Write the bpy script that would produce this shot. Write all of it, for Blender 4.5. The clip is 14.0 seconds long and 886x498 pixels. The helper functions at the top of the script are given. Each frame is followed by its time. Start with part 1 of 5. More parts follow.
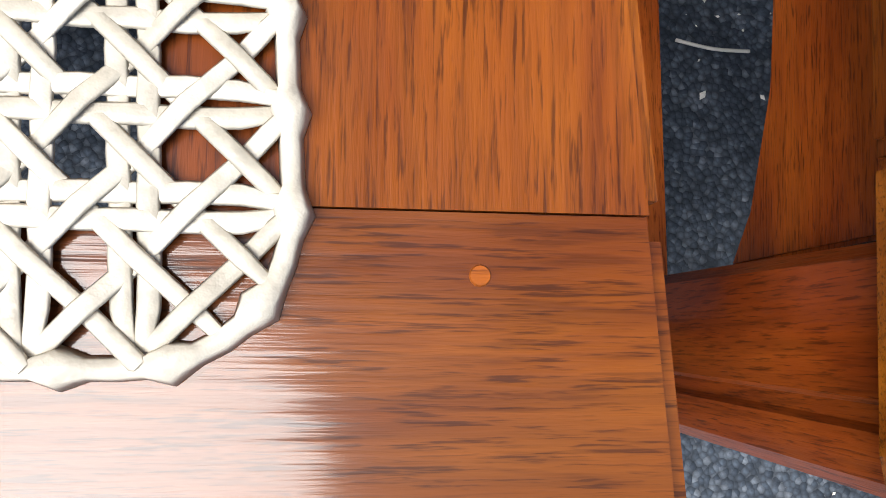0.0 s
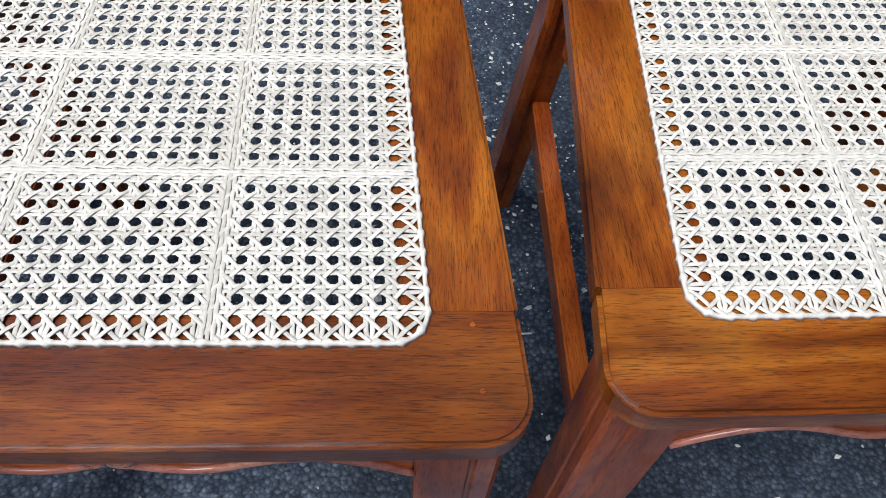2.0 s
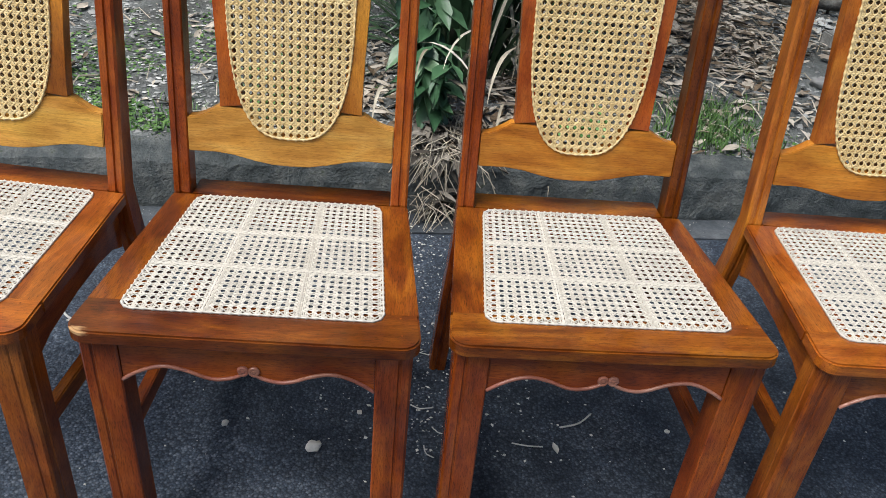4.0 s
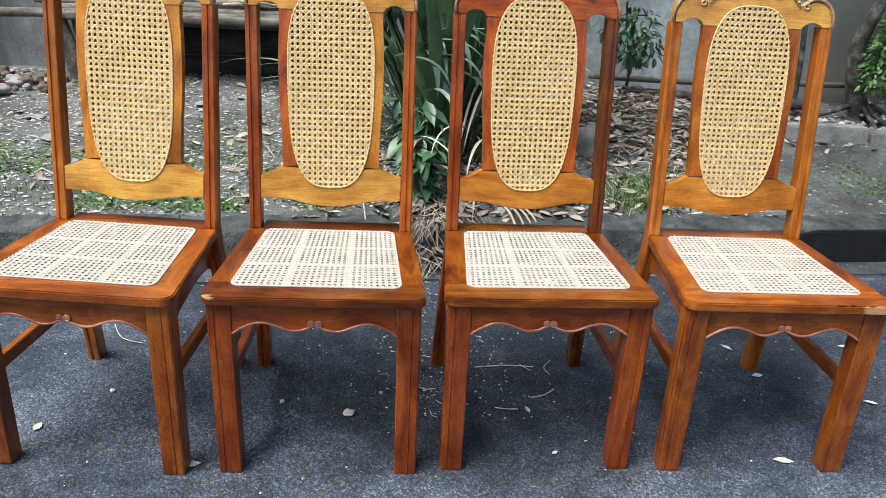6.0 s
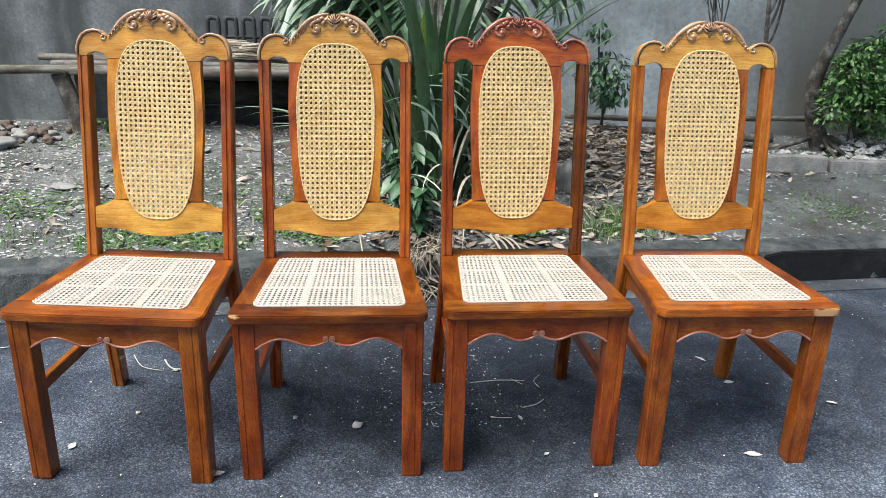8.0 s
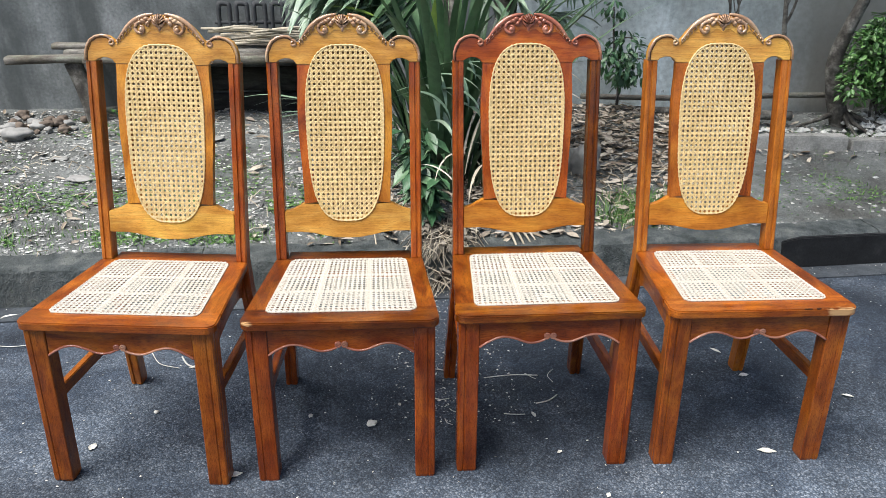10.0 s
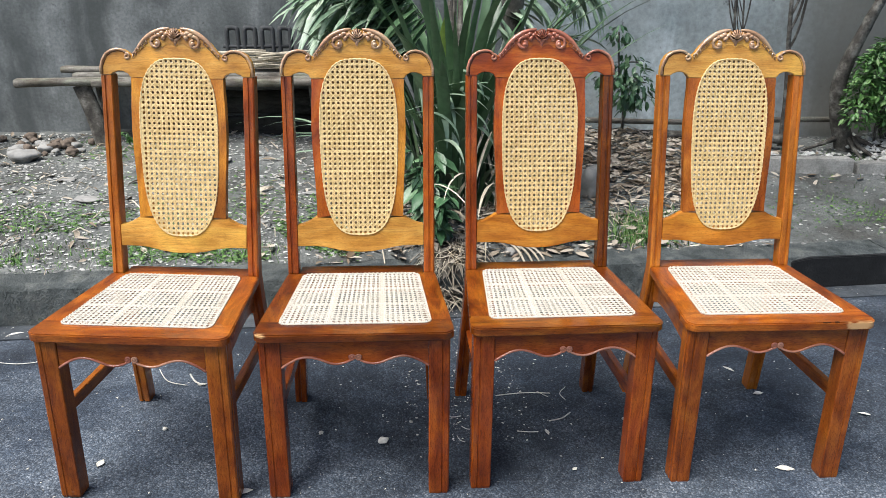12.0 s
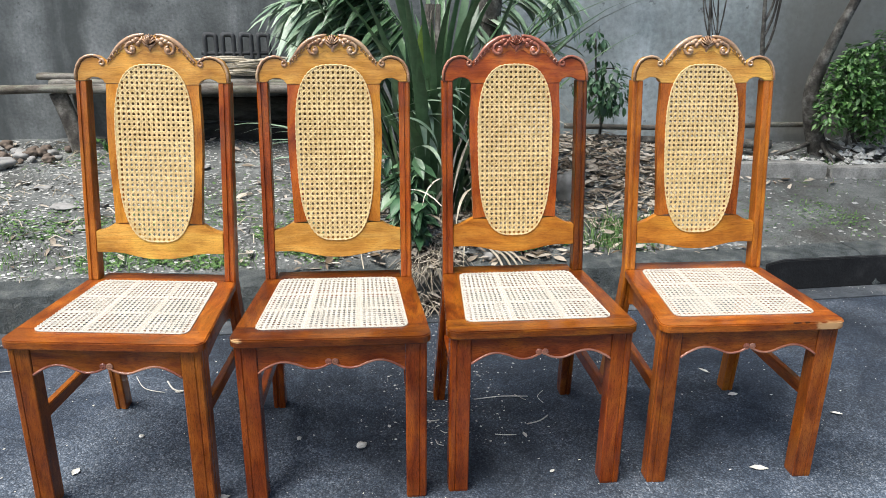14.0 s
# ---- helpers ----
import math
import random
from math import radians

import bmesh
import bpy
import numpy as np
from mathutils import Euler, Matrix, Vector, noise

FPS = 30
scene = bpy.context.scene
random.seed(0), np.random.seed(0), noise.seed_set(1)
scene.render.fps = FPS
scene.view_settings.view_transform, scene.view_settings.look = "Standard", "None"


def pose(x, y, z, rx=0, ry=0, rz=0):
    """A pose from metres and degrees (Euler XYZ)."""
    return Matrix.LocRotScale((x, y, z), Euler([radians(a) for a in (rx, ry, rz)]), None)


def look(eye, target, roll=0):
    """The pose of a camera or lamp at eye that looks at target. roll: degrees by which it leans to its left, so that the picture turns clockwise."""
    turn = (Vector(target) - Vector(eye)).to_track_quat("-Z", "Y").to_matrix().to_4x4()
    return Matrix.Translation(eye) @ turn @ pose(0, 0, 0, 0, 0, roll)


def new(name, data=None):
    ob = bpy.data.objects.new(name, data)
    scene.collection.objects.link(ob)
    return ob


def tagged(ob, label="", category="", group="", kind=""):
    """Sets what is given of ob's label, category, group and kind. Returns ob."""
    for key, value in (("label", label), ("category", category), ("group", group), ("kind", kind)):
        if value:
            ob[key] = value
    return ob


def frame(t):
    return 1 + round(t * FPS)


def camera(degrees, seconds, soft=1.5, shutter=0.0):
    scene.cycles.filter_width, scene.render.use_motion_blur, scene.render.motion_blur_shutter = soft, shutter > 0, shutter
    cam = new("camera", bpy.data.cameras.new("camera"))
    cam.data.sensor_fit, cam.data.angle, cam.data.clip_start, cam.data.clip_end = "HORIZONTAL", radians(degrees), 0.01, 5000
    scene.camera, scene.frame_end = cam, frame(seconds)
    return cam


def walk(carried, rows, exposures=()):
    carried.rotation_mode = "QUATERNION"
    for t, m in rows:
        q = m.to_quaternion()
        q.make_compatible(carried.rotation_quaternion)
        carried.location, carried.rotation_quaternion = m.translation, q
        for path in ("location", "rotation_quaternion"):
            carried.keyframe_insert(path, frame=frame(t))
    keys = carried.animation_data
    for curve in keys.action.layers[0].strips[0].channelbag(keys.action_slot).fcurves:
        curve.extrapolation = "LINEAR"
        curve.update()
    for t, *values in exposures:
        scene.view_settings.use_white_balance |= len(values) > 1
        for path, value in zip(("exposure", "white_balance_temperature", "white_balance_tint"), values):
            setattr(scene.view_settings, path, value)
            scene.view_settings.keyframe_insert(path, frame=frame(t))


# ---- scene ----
cam = camera(60.0, 14.0, 0.9)
PATH = [  # seconds, place in metres, turn in degrees
    (0, -0.0024, 0.0032, 0.5462, 6.9179, -7.0397, 1.3021),
    (0.3, -0.0053, -0.0073, 0.5764, 9.7566, -6.6532, 0.8253),
    (0.5, -0.0028, -0.0157, 0.5963, 12.179, -4.496, 0.877),
    (0.8, -0.0025, -0.0417, 0.6264, 18.187, -3.903, -0.075),
    (1, -0.003, -0.0572, 0.6508, 19.966, -3.413, -0.007),
    (1.5, -0.0131, -0.1131, 0.7244, 27.229, -3.864, 0.358),
    (2, -0.0181, -0.1884, 0.8026, 35.198, -2.482, -0.344),
    (2.5, -0.0138, -0.3072, 0.902, 42.697, -2.547, -0.26),
    (3, 0.0174, -0.4941, 0.9563, 50.698, -5.149, 0.687),
    (3.2, 0.0246, -0.5723, 0.9864, 53.084, -5.306, 0.388),
    (5.3, 0.0262, -1.2636, 1.115, 64.01, -3.059, 0.431),
    (5.5, 0.0189, -1.3392, 1.1109, 65.031, -3.117, -0.253),
    (6, 0.0085, -1.4528, 1.134, 67.877, -2.52, -1.564),
    (6.5, -0.0243, -1.5783, 1.1381, 69.99, -1.297, -2.442),
    (7, -0.0298, -1.6416, 1.144, 71.457, -1.025, -2.528),
    (7.5, -0.0259, -1.6629, 1.1565, 72.237, -1.14, -2.915),
    (8, -0.0317, -1.6628, 1.1614, 71.122, -1.371, -3.252),
    (8.2, -0.0317, -1.6548, 1.1691, 70.404, -0.959, -3.049),
    (10.3, -0.013, -1.6356, 1.2348, 68.976, -0.349, -2.115),
    (10.5, -0.0322, -1.6406, 1.2286, 69.391, -0.617, -2.096),
    (11, -0.0291, -1.6402, 1.2267, 70.056, -0.393, -2.416),
    (11.5, -0.0397, -1.638, 1.2064, 70.617, -0.2, -2.306),
    (12, -0.0486, -1.6382, 1.1908, 71.167, -0.353, -2.19),
    (12.5, -0.0428, -1.6464, 1.1846, 71.607, 0.074, -2.385),
    (13, -0.0391, -1.6494, 1.1813, 71.377, -0.77, -3.092),
    (13.5, -0.0336, -1.6492, 1.1868, 71.3, -0.484, -3.469),
    (14, -0.0339, -1.6519, 1.1885, 71.68, -0.404, -3.552),
]
EXPOSURES = [(0, 0.92, 6300, 10), (0.5, 0.84, 5950, 10), (1.0, 0.80, 5750, 10), (1.5, 0.66, 5650, 10), (2.4, 0.53, 5700, 10), (3.2, 0.41, 5950, 10), (5.3, 0.93, 6200, 10), (14, 1.01, 6300, 10)]
walk(cam, [(t, pose(x, y, z, rx, ry, rz)) for t, x, y, z, rx, ry, rz in PATH], EXPOSURES)

# ---- light: a bright overcast day ----
world = bpy.data.worlds.new("sky")
scene.world = world
world.use_nodes = True
wn = world.node_tree.nodes
sky = wn.new("ShaderNodeTexSky")
sky.sky_type = 'NISHITA'
sky.sun_disc = False
sky.sun_elevation, sky.sun_rotation = radians(63), radians(237)
sky.air_density, sky.dust_density = 1.0, 3.0
wn["Background"].inputs["Strength"].default_value = 0.085
world.node_tree.links.new(sky.outputs[0], wn["Background"].inputs["Color"])
sun = new("sun", bpy.data.lights.new("sun", 'SUN'))
sun.data.energy, sun.data.angle, sun.data.color = 3.5, radians(43), (1.0, 0.965, 0.915)
sun.matrix_world = look((-3.7, -2.4, 8.8), (0, 0, 0))

rnd = random.Random(7)


# ---- materials ----
def ramp(nt, fac, stops):
    r = nt.nodes.new("ShaderNodeValToRGB")
    e = r.color_ramp.elements
    while len(e) < len(stops):
        e.new(0.5)
    for el, (p, c) in zip(e, stops):
        el.position, el.color = p, (*c, 1)
    nt.links.new(fac, r.inputs[0])
    return r.outputs[0]


def grey(v):
    return (v, v, v)


def noise_node(nt, vec, scale, detail=4, rough=0.55, dist=0.0):
    n = nt.nodes.new("ShaderNodeTexNoise")
    for k, v in (("Scale", scale), ("Detail", detail), ("Roughness", rough), ("Distortion", dist)):
        n.inputs[k].default_value = v
    nt.links.new(vec, n.inputs["Vector"])
    return n.outputs["Fac"]


def coords(nt, scale=(1, 1, 1), shift=None):
    tc = nt.nodes.new("ShaderNodeTexCoord")
    mp = nt.nodes.new("ShaderNodeMapping")
    mp.inputs["Scale"].default_value = scale
    nt.links.new(tc.outputs["Object"], mp.inputs["Vector"])
    if shift is not None:
        nt.links.new(shift, mp.inputs["Location"])
    return mp.outputs[0]


def mixed(nt, fac, a, b, mode='MIX'):
    m = nt.nodes.new("ShaderNodeMix")
    m.data_type, m.blend_type = 'RGBA', mode
    for sock, v in ((m.inputs[0], fac), (m.inputs[6], a), (m.inputs[7], b)):
        if isinstance(v, (int, float)):
            sock.default_value = v
        elif isinstance(v, tuple):
            sock.default_value = (*v, 1)
        else:
            nt.links.new(v, sock)
    return m.outputs[2]


def start(name, rough=0.6, spec=0.5):
    m = bpy.data.materials.new(name)
    m.use_nodes = True
    b = m.node_tree.nodes["Principled BSDF"]
    b.inputs["Roughness"].default_value = rough
    b.inputs["Specular IOR Level"].default_value = spec
    return m, m.node_tree, b


def relief(nt, b, height, strength, dist):
    bp = nt.nodes.new("ShaderNodeBump")
    bp.inputs["Strength"].default_value, bp.inputs["Distance"].default_value = strength, dist
    nt.links.new(height, bp.inputs["Height"])
    nt.links.new(bp.outputs[0], b.inputs["Normal"])


def wood(name, axis, dark, mid, light, gloss=0.34, coat=0.7, worn=None):
    """Varnished hardwood with its grain along one axis."""
    m, nt, b = start(name, gloss + 0.12, 0.12)
    info = nt.nodes.new("ShaderNodeObjectInfo")
    mul = nt.nodes.new("ShaderNodeVectorMath")
    mul.operation = 'SCALE'
    mul.inputs[0].default_value = (3.1, 2.3, 4.7)
    nt.links.new(info.outputs["Random"], mul.inputs["Scale"])
    k = "xyz".index(axis)
    along = [1.0, 1.0, 1.0]
    along[k] = 0.22
    v = coords(nt, tuple(along), mul.outputs[0])
    broad = noise_node(nt, v, 24, 4, 0.55, 1.2)
    along[k] = 0.035
    fine = noise_node(nt, coords(nt, tuple(along), mul.outputs[0]), 420, 4, 0.6, 0.15)
    along[k] = 0.06
    pore = noise_node(nt, coords(nt, tuple(along), mul.outputs[0]), 1500, 3, 0.6, 0.15)
    patch = noise_node(nt, coords(nt, (1, 1, 1), mul.outputs[0]), 8, 3, 0.5)
    along[k] = 0.4
    flame = noise_node(nt, coords(nt, tuple(along), mul.outputs[0]), 13, 3, 0.55, 0.8)
    film_coat = noise_node(nt, coords(nt, (1, 1, 1), mul.outputs[0]), 17, 4, 0.6, 0.6)
    col = ramp(nt, broad, [(0.24, dark), (0.48, mid), (0.74, light)])
    glow = tuple(min(0.9, c * q) for c, q in zip(light, (1.05, 1.22, 1.0)))
    col = mixed(nt, ramp(nt, flame, [(0.50, grey(0)), (0.74, grey(0.5))]), col, glow)
    pores = ramp(nt, pore, [(0.35, (0.10, 0.07, 0.06)), (0.47, grey(1.0))])
    col = mixed(nt, 0.62 if mid[0] < 0.3 else 0.4, col, pores, 'MULTIPLY')
    along[k] = 0.07
    fleck = noise_node(nt, coords(nt, tuple(along), mul.outputs[0]), 620, 3, 0.6, 0.2)
    col = mixed(nt, 0.38 if mid[0] < 0.3 else 0.25, col, ramp(nt, fleck, [(0.34, (0.22, 0.17, 0.15)), (0.46, grey(1.0))]), 'MULTIPLY')
    col = mixed(nt, 0.6, col, ramp(nt, fine, [(0.3, grey(0.66)), (0.62, grey(1.12))]), 'MULTIPLY')
    tone = ramp(nt, patch, [(0.3, (0.55, 0.48, 0.42)), (0.68, (1.2, 1.22, 1.2))])
    col = mixed(nt, 0.85, col, tone, 'MULTIPLY')
    if worn:
        at, size = worn
        w = nt.nodes.new("ShaderNodeTexCoord")
        d = nt.nodes.new("ShaderNodeVectorMath")
        d.operation = 'SUBTRACT'
        nt.links.new(w.outputs["Object"], d.inputs[0])
        d.inputs[1].default_value = at
        s = nt.nodes.new("ShaderNodeVectorMath")
        s.operation = 'DIVIDE'
        nt.links.new(d.outputs[0], s.inputs[0])
        s.inputs[1].default_value = size
        ln = nt.nodes.new("ShaderNodeVectorMath")
        ln.operation = 'LENGTH'
        nt.links.new(s.outputs[0], ln.inputs[0])
        add = nt.nodes.new("ShaderNodeMath")
        add.operation = 'MULTIPLY_ADD'
        nt.links.new(noise_node(nt, coords(nt, (1, 3, 3)), 40, 4), add.inputs[0])
        add.inputs[1].default_value = 1.6
        nt.links.new(ln.outputs["Value"], add.inputs[2])
        half = nt.nodes.new("ShaderNodeMath")
        half.operation = 'MULTIPLY'
        half.inputs[1].default_value = 0.5
        nt.links.new(add.outputs[0], half.inputs[0])
        f = ramp(nt, half.outputs[0], [(0.62, grey(1)), (0.8, grey(0))])
        col = mixed(nt, f, col, (0.44, 0.26, 0.115))
    nt.links.new(col, b.inputs["Base Color"])
    rg = ramp(nt, patch, [(0.35, grey(gloss)), (0.65, grey(gloss + 0.2))])
    nt.links.new(rg, b.inputs["Roughness"])
    nt.links.new(ramp(nt, film_coat, [(0.36, grey(coat * 0.55)), (0.56, grey(coat * 1.25))]), b.inputs["Coat Weight"])
    b.inputs["Coat Roughness"].default_value = 0.10
    relief(nt, b, pore, 0.3, 0.0004)
    cb = nt.nodes.new("ShaderNodeBump")
    cb.inputs["Strength"].default_value, cb.inputs["Distance"].default_value = 0.22, 0.0005
    mix_h = nt.nodes.new("ShaderNodeMath")
    mix_h.operation = 'ADD'
    nt.links.new(fine, mix_h.inputs[0])
    nt.links.new(broad, mix_h.inputs[1])
    nt.links.new(mix_h.outputs[0], cb.inputs["Height"])
    nt.links.new(cb.outputs[0], b.inputs["Coat Normal"])
    return m


def island_mat(name, a, c, rough=0.6, scale=60, bump=0.3, spec=0.4):
    """A surface whose pieces each have a tone of their own."""
    m, nt, b = start(name, rough, spec)
    g = nt.nodes.new("ShaderNodeNewGeometry")
    col = ramp(nt, g.outputs["Random Per Island"], [(0.0, a), (1.0, c)])
    n = noise_node(nt, coords(nt), scale, 4)
    col = mixed(nt, 0.6, col, ramp(nt, n, [(0.3, grey(0.65)), (0.7, grey(1.2))]), 'MULTIPLY')
    nt.links.new(col, b.inputs["Base Color"])
    relief(nt, b, n, bump, 0.002)
    return m


def leaf_mat(name, a, c, rib, rough=0.38):
    m, nt, b = start(name, rough, 0.45)
    info = nt.nodes.new("ShaderNodeObjectInfo")
    g = nt.nodes.new("ShaderNodeNewGeometry")
    s = nt.nodes.new("ShaderNodeMath")
    s.operation = 'ADD'
    nt.links.new(info.outputs["Random"], s.inputs[0])
    nt.links.new(g.outputs["Random Per Island"], s.inputs[1])
    fr = nt.nodes.new("ShaderNodeMath")
    fr.operation = 'FRACT'
    nt.links.new(s.outputs[0], fr.inputs[0])
    col = ramp(nt, fr.outputs[0], [(0.0, a), (0.75, c), (1.0, rib)])
    n = noise_node(nt, coords(nt), 25, 4)
    col = mixed(nt, 0.7, col, ramp(nt, n, [(0.3, grey(0.6)), (0.7, grey(1.25))]), 'MULTIPLY')
    nt.links.new(col, b.inputs["Base Color"])
    relief(nt, b, noise_node(nt, coords(nt), 140, 2), 0.15, 0.001)
    return m


def asphalt_mat():
    m, nt, b = start("asphalt", 0.8, 0.3)
    v = coords(nt)
    vo = nt.nodes.new("ShaderNodeTexVoronoi")
    vo.inputs["Scale"].default_value = 210
    nt.links.new(v, vo.inputs["Vector"])
    big = noise_node(nt, v, 1.7, 5, 0.62, 0.5)
    mid = noise_node(nt, v, 9, 5, 0.65)
    grit = noise_node(nt, v, 520, 3, 0.6)
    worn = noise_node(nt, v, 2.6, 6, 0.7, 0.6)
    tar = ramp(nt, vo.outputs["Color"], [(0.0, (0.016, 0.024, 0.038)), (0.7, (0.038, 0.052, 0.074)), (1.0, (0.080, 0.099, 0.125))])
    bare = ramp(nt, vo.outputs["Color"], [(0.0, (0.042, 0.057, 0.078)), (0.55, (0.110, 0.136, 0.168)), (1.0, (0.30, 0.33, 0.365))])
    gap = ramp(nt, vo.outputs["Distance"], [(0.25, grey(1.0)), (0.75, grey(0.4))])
    # the aggregate shows barer and lighter towards -y, darker and tarrier towards +y
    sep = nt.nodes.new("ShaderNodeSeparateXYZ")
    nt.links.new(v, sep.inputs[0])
    y_ramp = nt.nodes.new("ShaderNodeMapRange")
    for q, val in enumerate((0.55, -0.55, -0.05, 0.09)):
        y_ramp.inputs[q + 1].default_value = val
    nt.links.new(sep.outputs[1], y_ramp.inputs[0])
    bareness = nt.nodes.new("ShaderNodeMath")
    bareness.operation = 'ADD'
    nt.links.new(worn, bareness.inputs[0])
    nt.links.new(y_ramp.outputs[0], bareness.inputs[1])
    col = mixed(nt, ramp(nt, bareness.outputs[0], [(0.40, grey(0.08)), (0.70, grey(1.0))]), tar, bare)
    col = mixed(nt, 0.9, col, gap, 'MULTIPLY')
    col = mixed(nt, 0.9, col, ramp(nt, big, [(0.35, grey(0.6)), (0.65, grey(1.3))]), 'MULTIPLY')
    col = mixed(nt, 0.7, col, ramp(nt, mid, [(0.35, grey(0.65)), (0.7, grey(1.35))]), 'MULTIPLY')
    col = mixed(nt, 0.35, col, ramp(nt, grit, [(0.3, grey(0.5)), (0.7, grey(1.5))]), 'MULTIPLY')
    nt.links.new(col, b.inputs["Base Color"])
    inv = ramp(nt, vo.outputs["Distance"], [(0.0, grey(1)), (0.8, grey(0))])
    relief(nt, b, inv, 0.5, 0.003)
    return m


def rough_mat(name, stops, scale, rough=0.9, bump=0.5, dist=0.01, streak=None, spots=None, fine=90, run=None):
    """Concrete, soil, stone: mottled at two scales, with streaks of damp and dark spots where given."""
    m, nt, b = start(name, rough, 0.3)
    v = coords(nt)
    n = noise_node(nt, v, scale, 6, 0.62)
    f = noise_node(nt, v, fine, 4, 0.65)
    col = ramp(nt, n, stops)
    col = mixed(nt, 0.7, col, ramp(nt, f, [(0.3, grey(0.6)), (0.7, grey(1.3))]), 'MULTIPLY')
    if streak:
        sx, amount, tint = streak
        sn = noise_node(nt, coords(nt, (sx, sx, sx * 0.22)), 1.0, 5, 0.6, 0.6)
        k = ramp(nt, sn, [(0.42, grey(0)), (0.62, grey(amount))])
        col = mixed(nt, k, col, tint)
    if spots:
        ss, tint = spots
        k = ramp(nt, noise_node(nt, v, ss, 3, 0.7), [(0.64, grey(0)), (0.70, grey(0.8))])
        col = mixed(nt, k, col, tint)
    if run:  # brown run-off stain beyond x = from
        x0, width, tint = run
        sep = nt.nodes.new("ShaderNodeSeparateXYZ")
        nt.links.new(v, sep.inputs[0])
        wav = nt.nodes.new("ShaderNodeMath")
        wav.operation = 'MULTIPLY_ADD'
        nt.links.new(noise_node(nt, coords(nt, (3, 3, 0.5)), 1.0, 5, 0.6), wav.inputs[0])
        wav.inputs[1].default_value = 0.9
        nt.links.new(sep.outputs[0], wav.inputs[2])
        mr = nt.nodes.new("ShaderNodeMapRange")
        nt.links.new(wav.outputs[0], mr.inputs[0])
        mr.inputs[1].default_value, mr.inputs[2].default_value = x0 + 0.45, x0 + width + 0.45
        mr.inputs[4].default_value = 0.85
        col = mixed(nt, mr.outputs[0], col, tint)
    nt.links.new(col, b.inputs["Base Color"])
    relief(nt, b, f, bump, dist)
    return m


def plain(name, c, rough=0.5, metal=0.0):
    m, nt, b = start(name, rough)
    n = noise_node(nt, coords(nt), 45, 4)
    nt.links.new(mixed(nt, 0.6, c, ramp(nt, n, [(0.3, grey(0.6)), (0.7, grey(1.25))]), 'MULTIPLY'), b.inputs["Base Color"])
    b.inputs["Metallic"].default_value = metal
    relief(nt, b, n, 0.3, 0.002)
    return m


# wood tones: dark, middle and light streaks
MAHOGANY = ((0.040, 0.007, 0.001), (0.118, 0.025, 0.002), (0.225, 0.064, 0.004))
AUBURN = ((0.12, 0.017, 0.002), (0.255, 0.047, 0.005), (0.40, 0.095, 0.010))
RUSSET = ((0.115, 0.020, 0.002), (0.262, 0.061, 0.005), (0.42, 0.125, 0.012))
TAWNY = ((0.058, 0.012, 0.001), (0.180, 0.044, 0.003), (0.36, 0.120, 0.010))
AMBER = ((0.27, 0.078, 0.007), (0.48, 0.172, 0.016), (0.63, 0.270, 0.035))
HONEY = ((0.36, 0.145, 0.018), (0.58, 0.275, 0.045), (0.72, 0.405, 0.090))
CHERRY = ((0.15, 0.022, 0.003), (0.33, 0.064, 0.007), (0.47, 0.125, 0.014))
SIENNA = ((0.055, 0.010, 0.001), (0.155, 0.034, 0.002), (0.30, 0.088, 0.005))
COPPER = ((0.19, 0.042, 0.004), (0.37, 0.100, 0.009), (0.52, 0.180, 0.022))
TONES = {"copper": COPPER, "mahogany": MAHOGANY, "sienna": SIENNA, "russet": RUSSET, "auburn": AUBURN, "tawny": TAWNY, "amber": AMBER, "honey": HONEY, "cherry": CHERRY}
WOODS = {}


def timber(tone, axis):
    if (tone, axis) not in WOODS:
        WOODS[tone, axis] = wood(tone + "_" + axis, axis, *TONES[tone])
    return WOODS[tone, axis]


WORN_RAIL = wood("worn_rail", 'x', *RUSSET, worn=((0.19, -0.058, 0.44), (0.06, 0.02, 0.016)))
CHIPPED_RAIL = wood("chipped_rail", 'x', *MAHOGANY, worn=((-0.215, -0.053, 0.447), (0.030, 0.012, 0.006)))
CARVED = wood("carved_wood", 'x', (0.27, 0.14, 0.07), (0.48, 0.29, 0.17), (0.66, 0.47, 0.32), 0.26, 1.0)
CARVED_RED = wood("carved_red_wood", 'x', (0.20, 0.055, 0.03), (0.38, 0.13, 0.08), (0.55, 0.27, 0.19), 0.26, 1.0)
DARK_GROUND = wood("stained_ground", 'x', (0.02, 0.007, 0.003), (0.05, 0.018, 0.008), (0.09, 0.035, 0.016), 0.45, 0.4)
SEAT_CANE = island_mat("seat_cane", (0.42, 0.388, 0.318), (0.62, 0.578, 0.490), 0.45, 210, 0.3, 0.4)
# Rear cane: the shade between the two layers is put into this brown.
SHADED_CANE = island_mat("shaded_cane", (0.17, 0.10, 0.04), (0.27, 0.17, 0.075), 0.6, 120, 0.25, 0.3)
BACK_CANE = island_mat("back_cane", (0.62, 0.43, 0.17), (0.84, 0.65, 0.32), 0.45, 120, 0.25, 0.5)
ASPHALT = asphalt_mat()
SOIL = rough_mat("soil", [(0.3, (0.075, 0.074, 0.066)), (0.5, (0.138, 0.146, 0.138)), (0.7, (0.228, 0.240, 0.226))], 3.5, 0.95, 0.9, 0.02,
                 spots=(9, (0.085, 0.135, 0.045)))
KERB = rough_mat("kerb_concrete", [(0.3, (0.024, 0.031, 0.031)), (0.5, (0.086, 0.098, 0.097)), (0.7, (0.185, 0.192, 0.178))], 11, 0.9, 1.0, 0.014,
                 streak=(3.0, 0.35, (0.06, 0.065, 0.06)), spots=(22, (0.06, 0.075, 0.05)), fine=130)
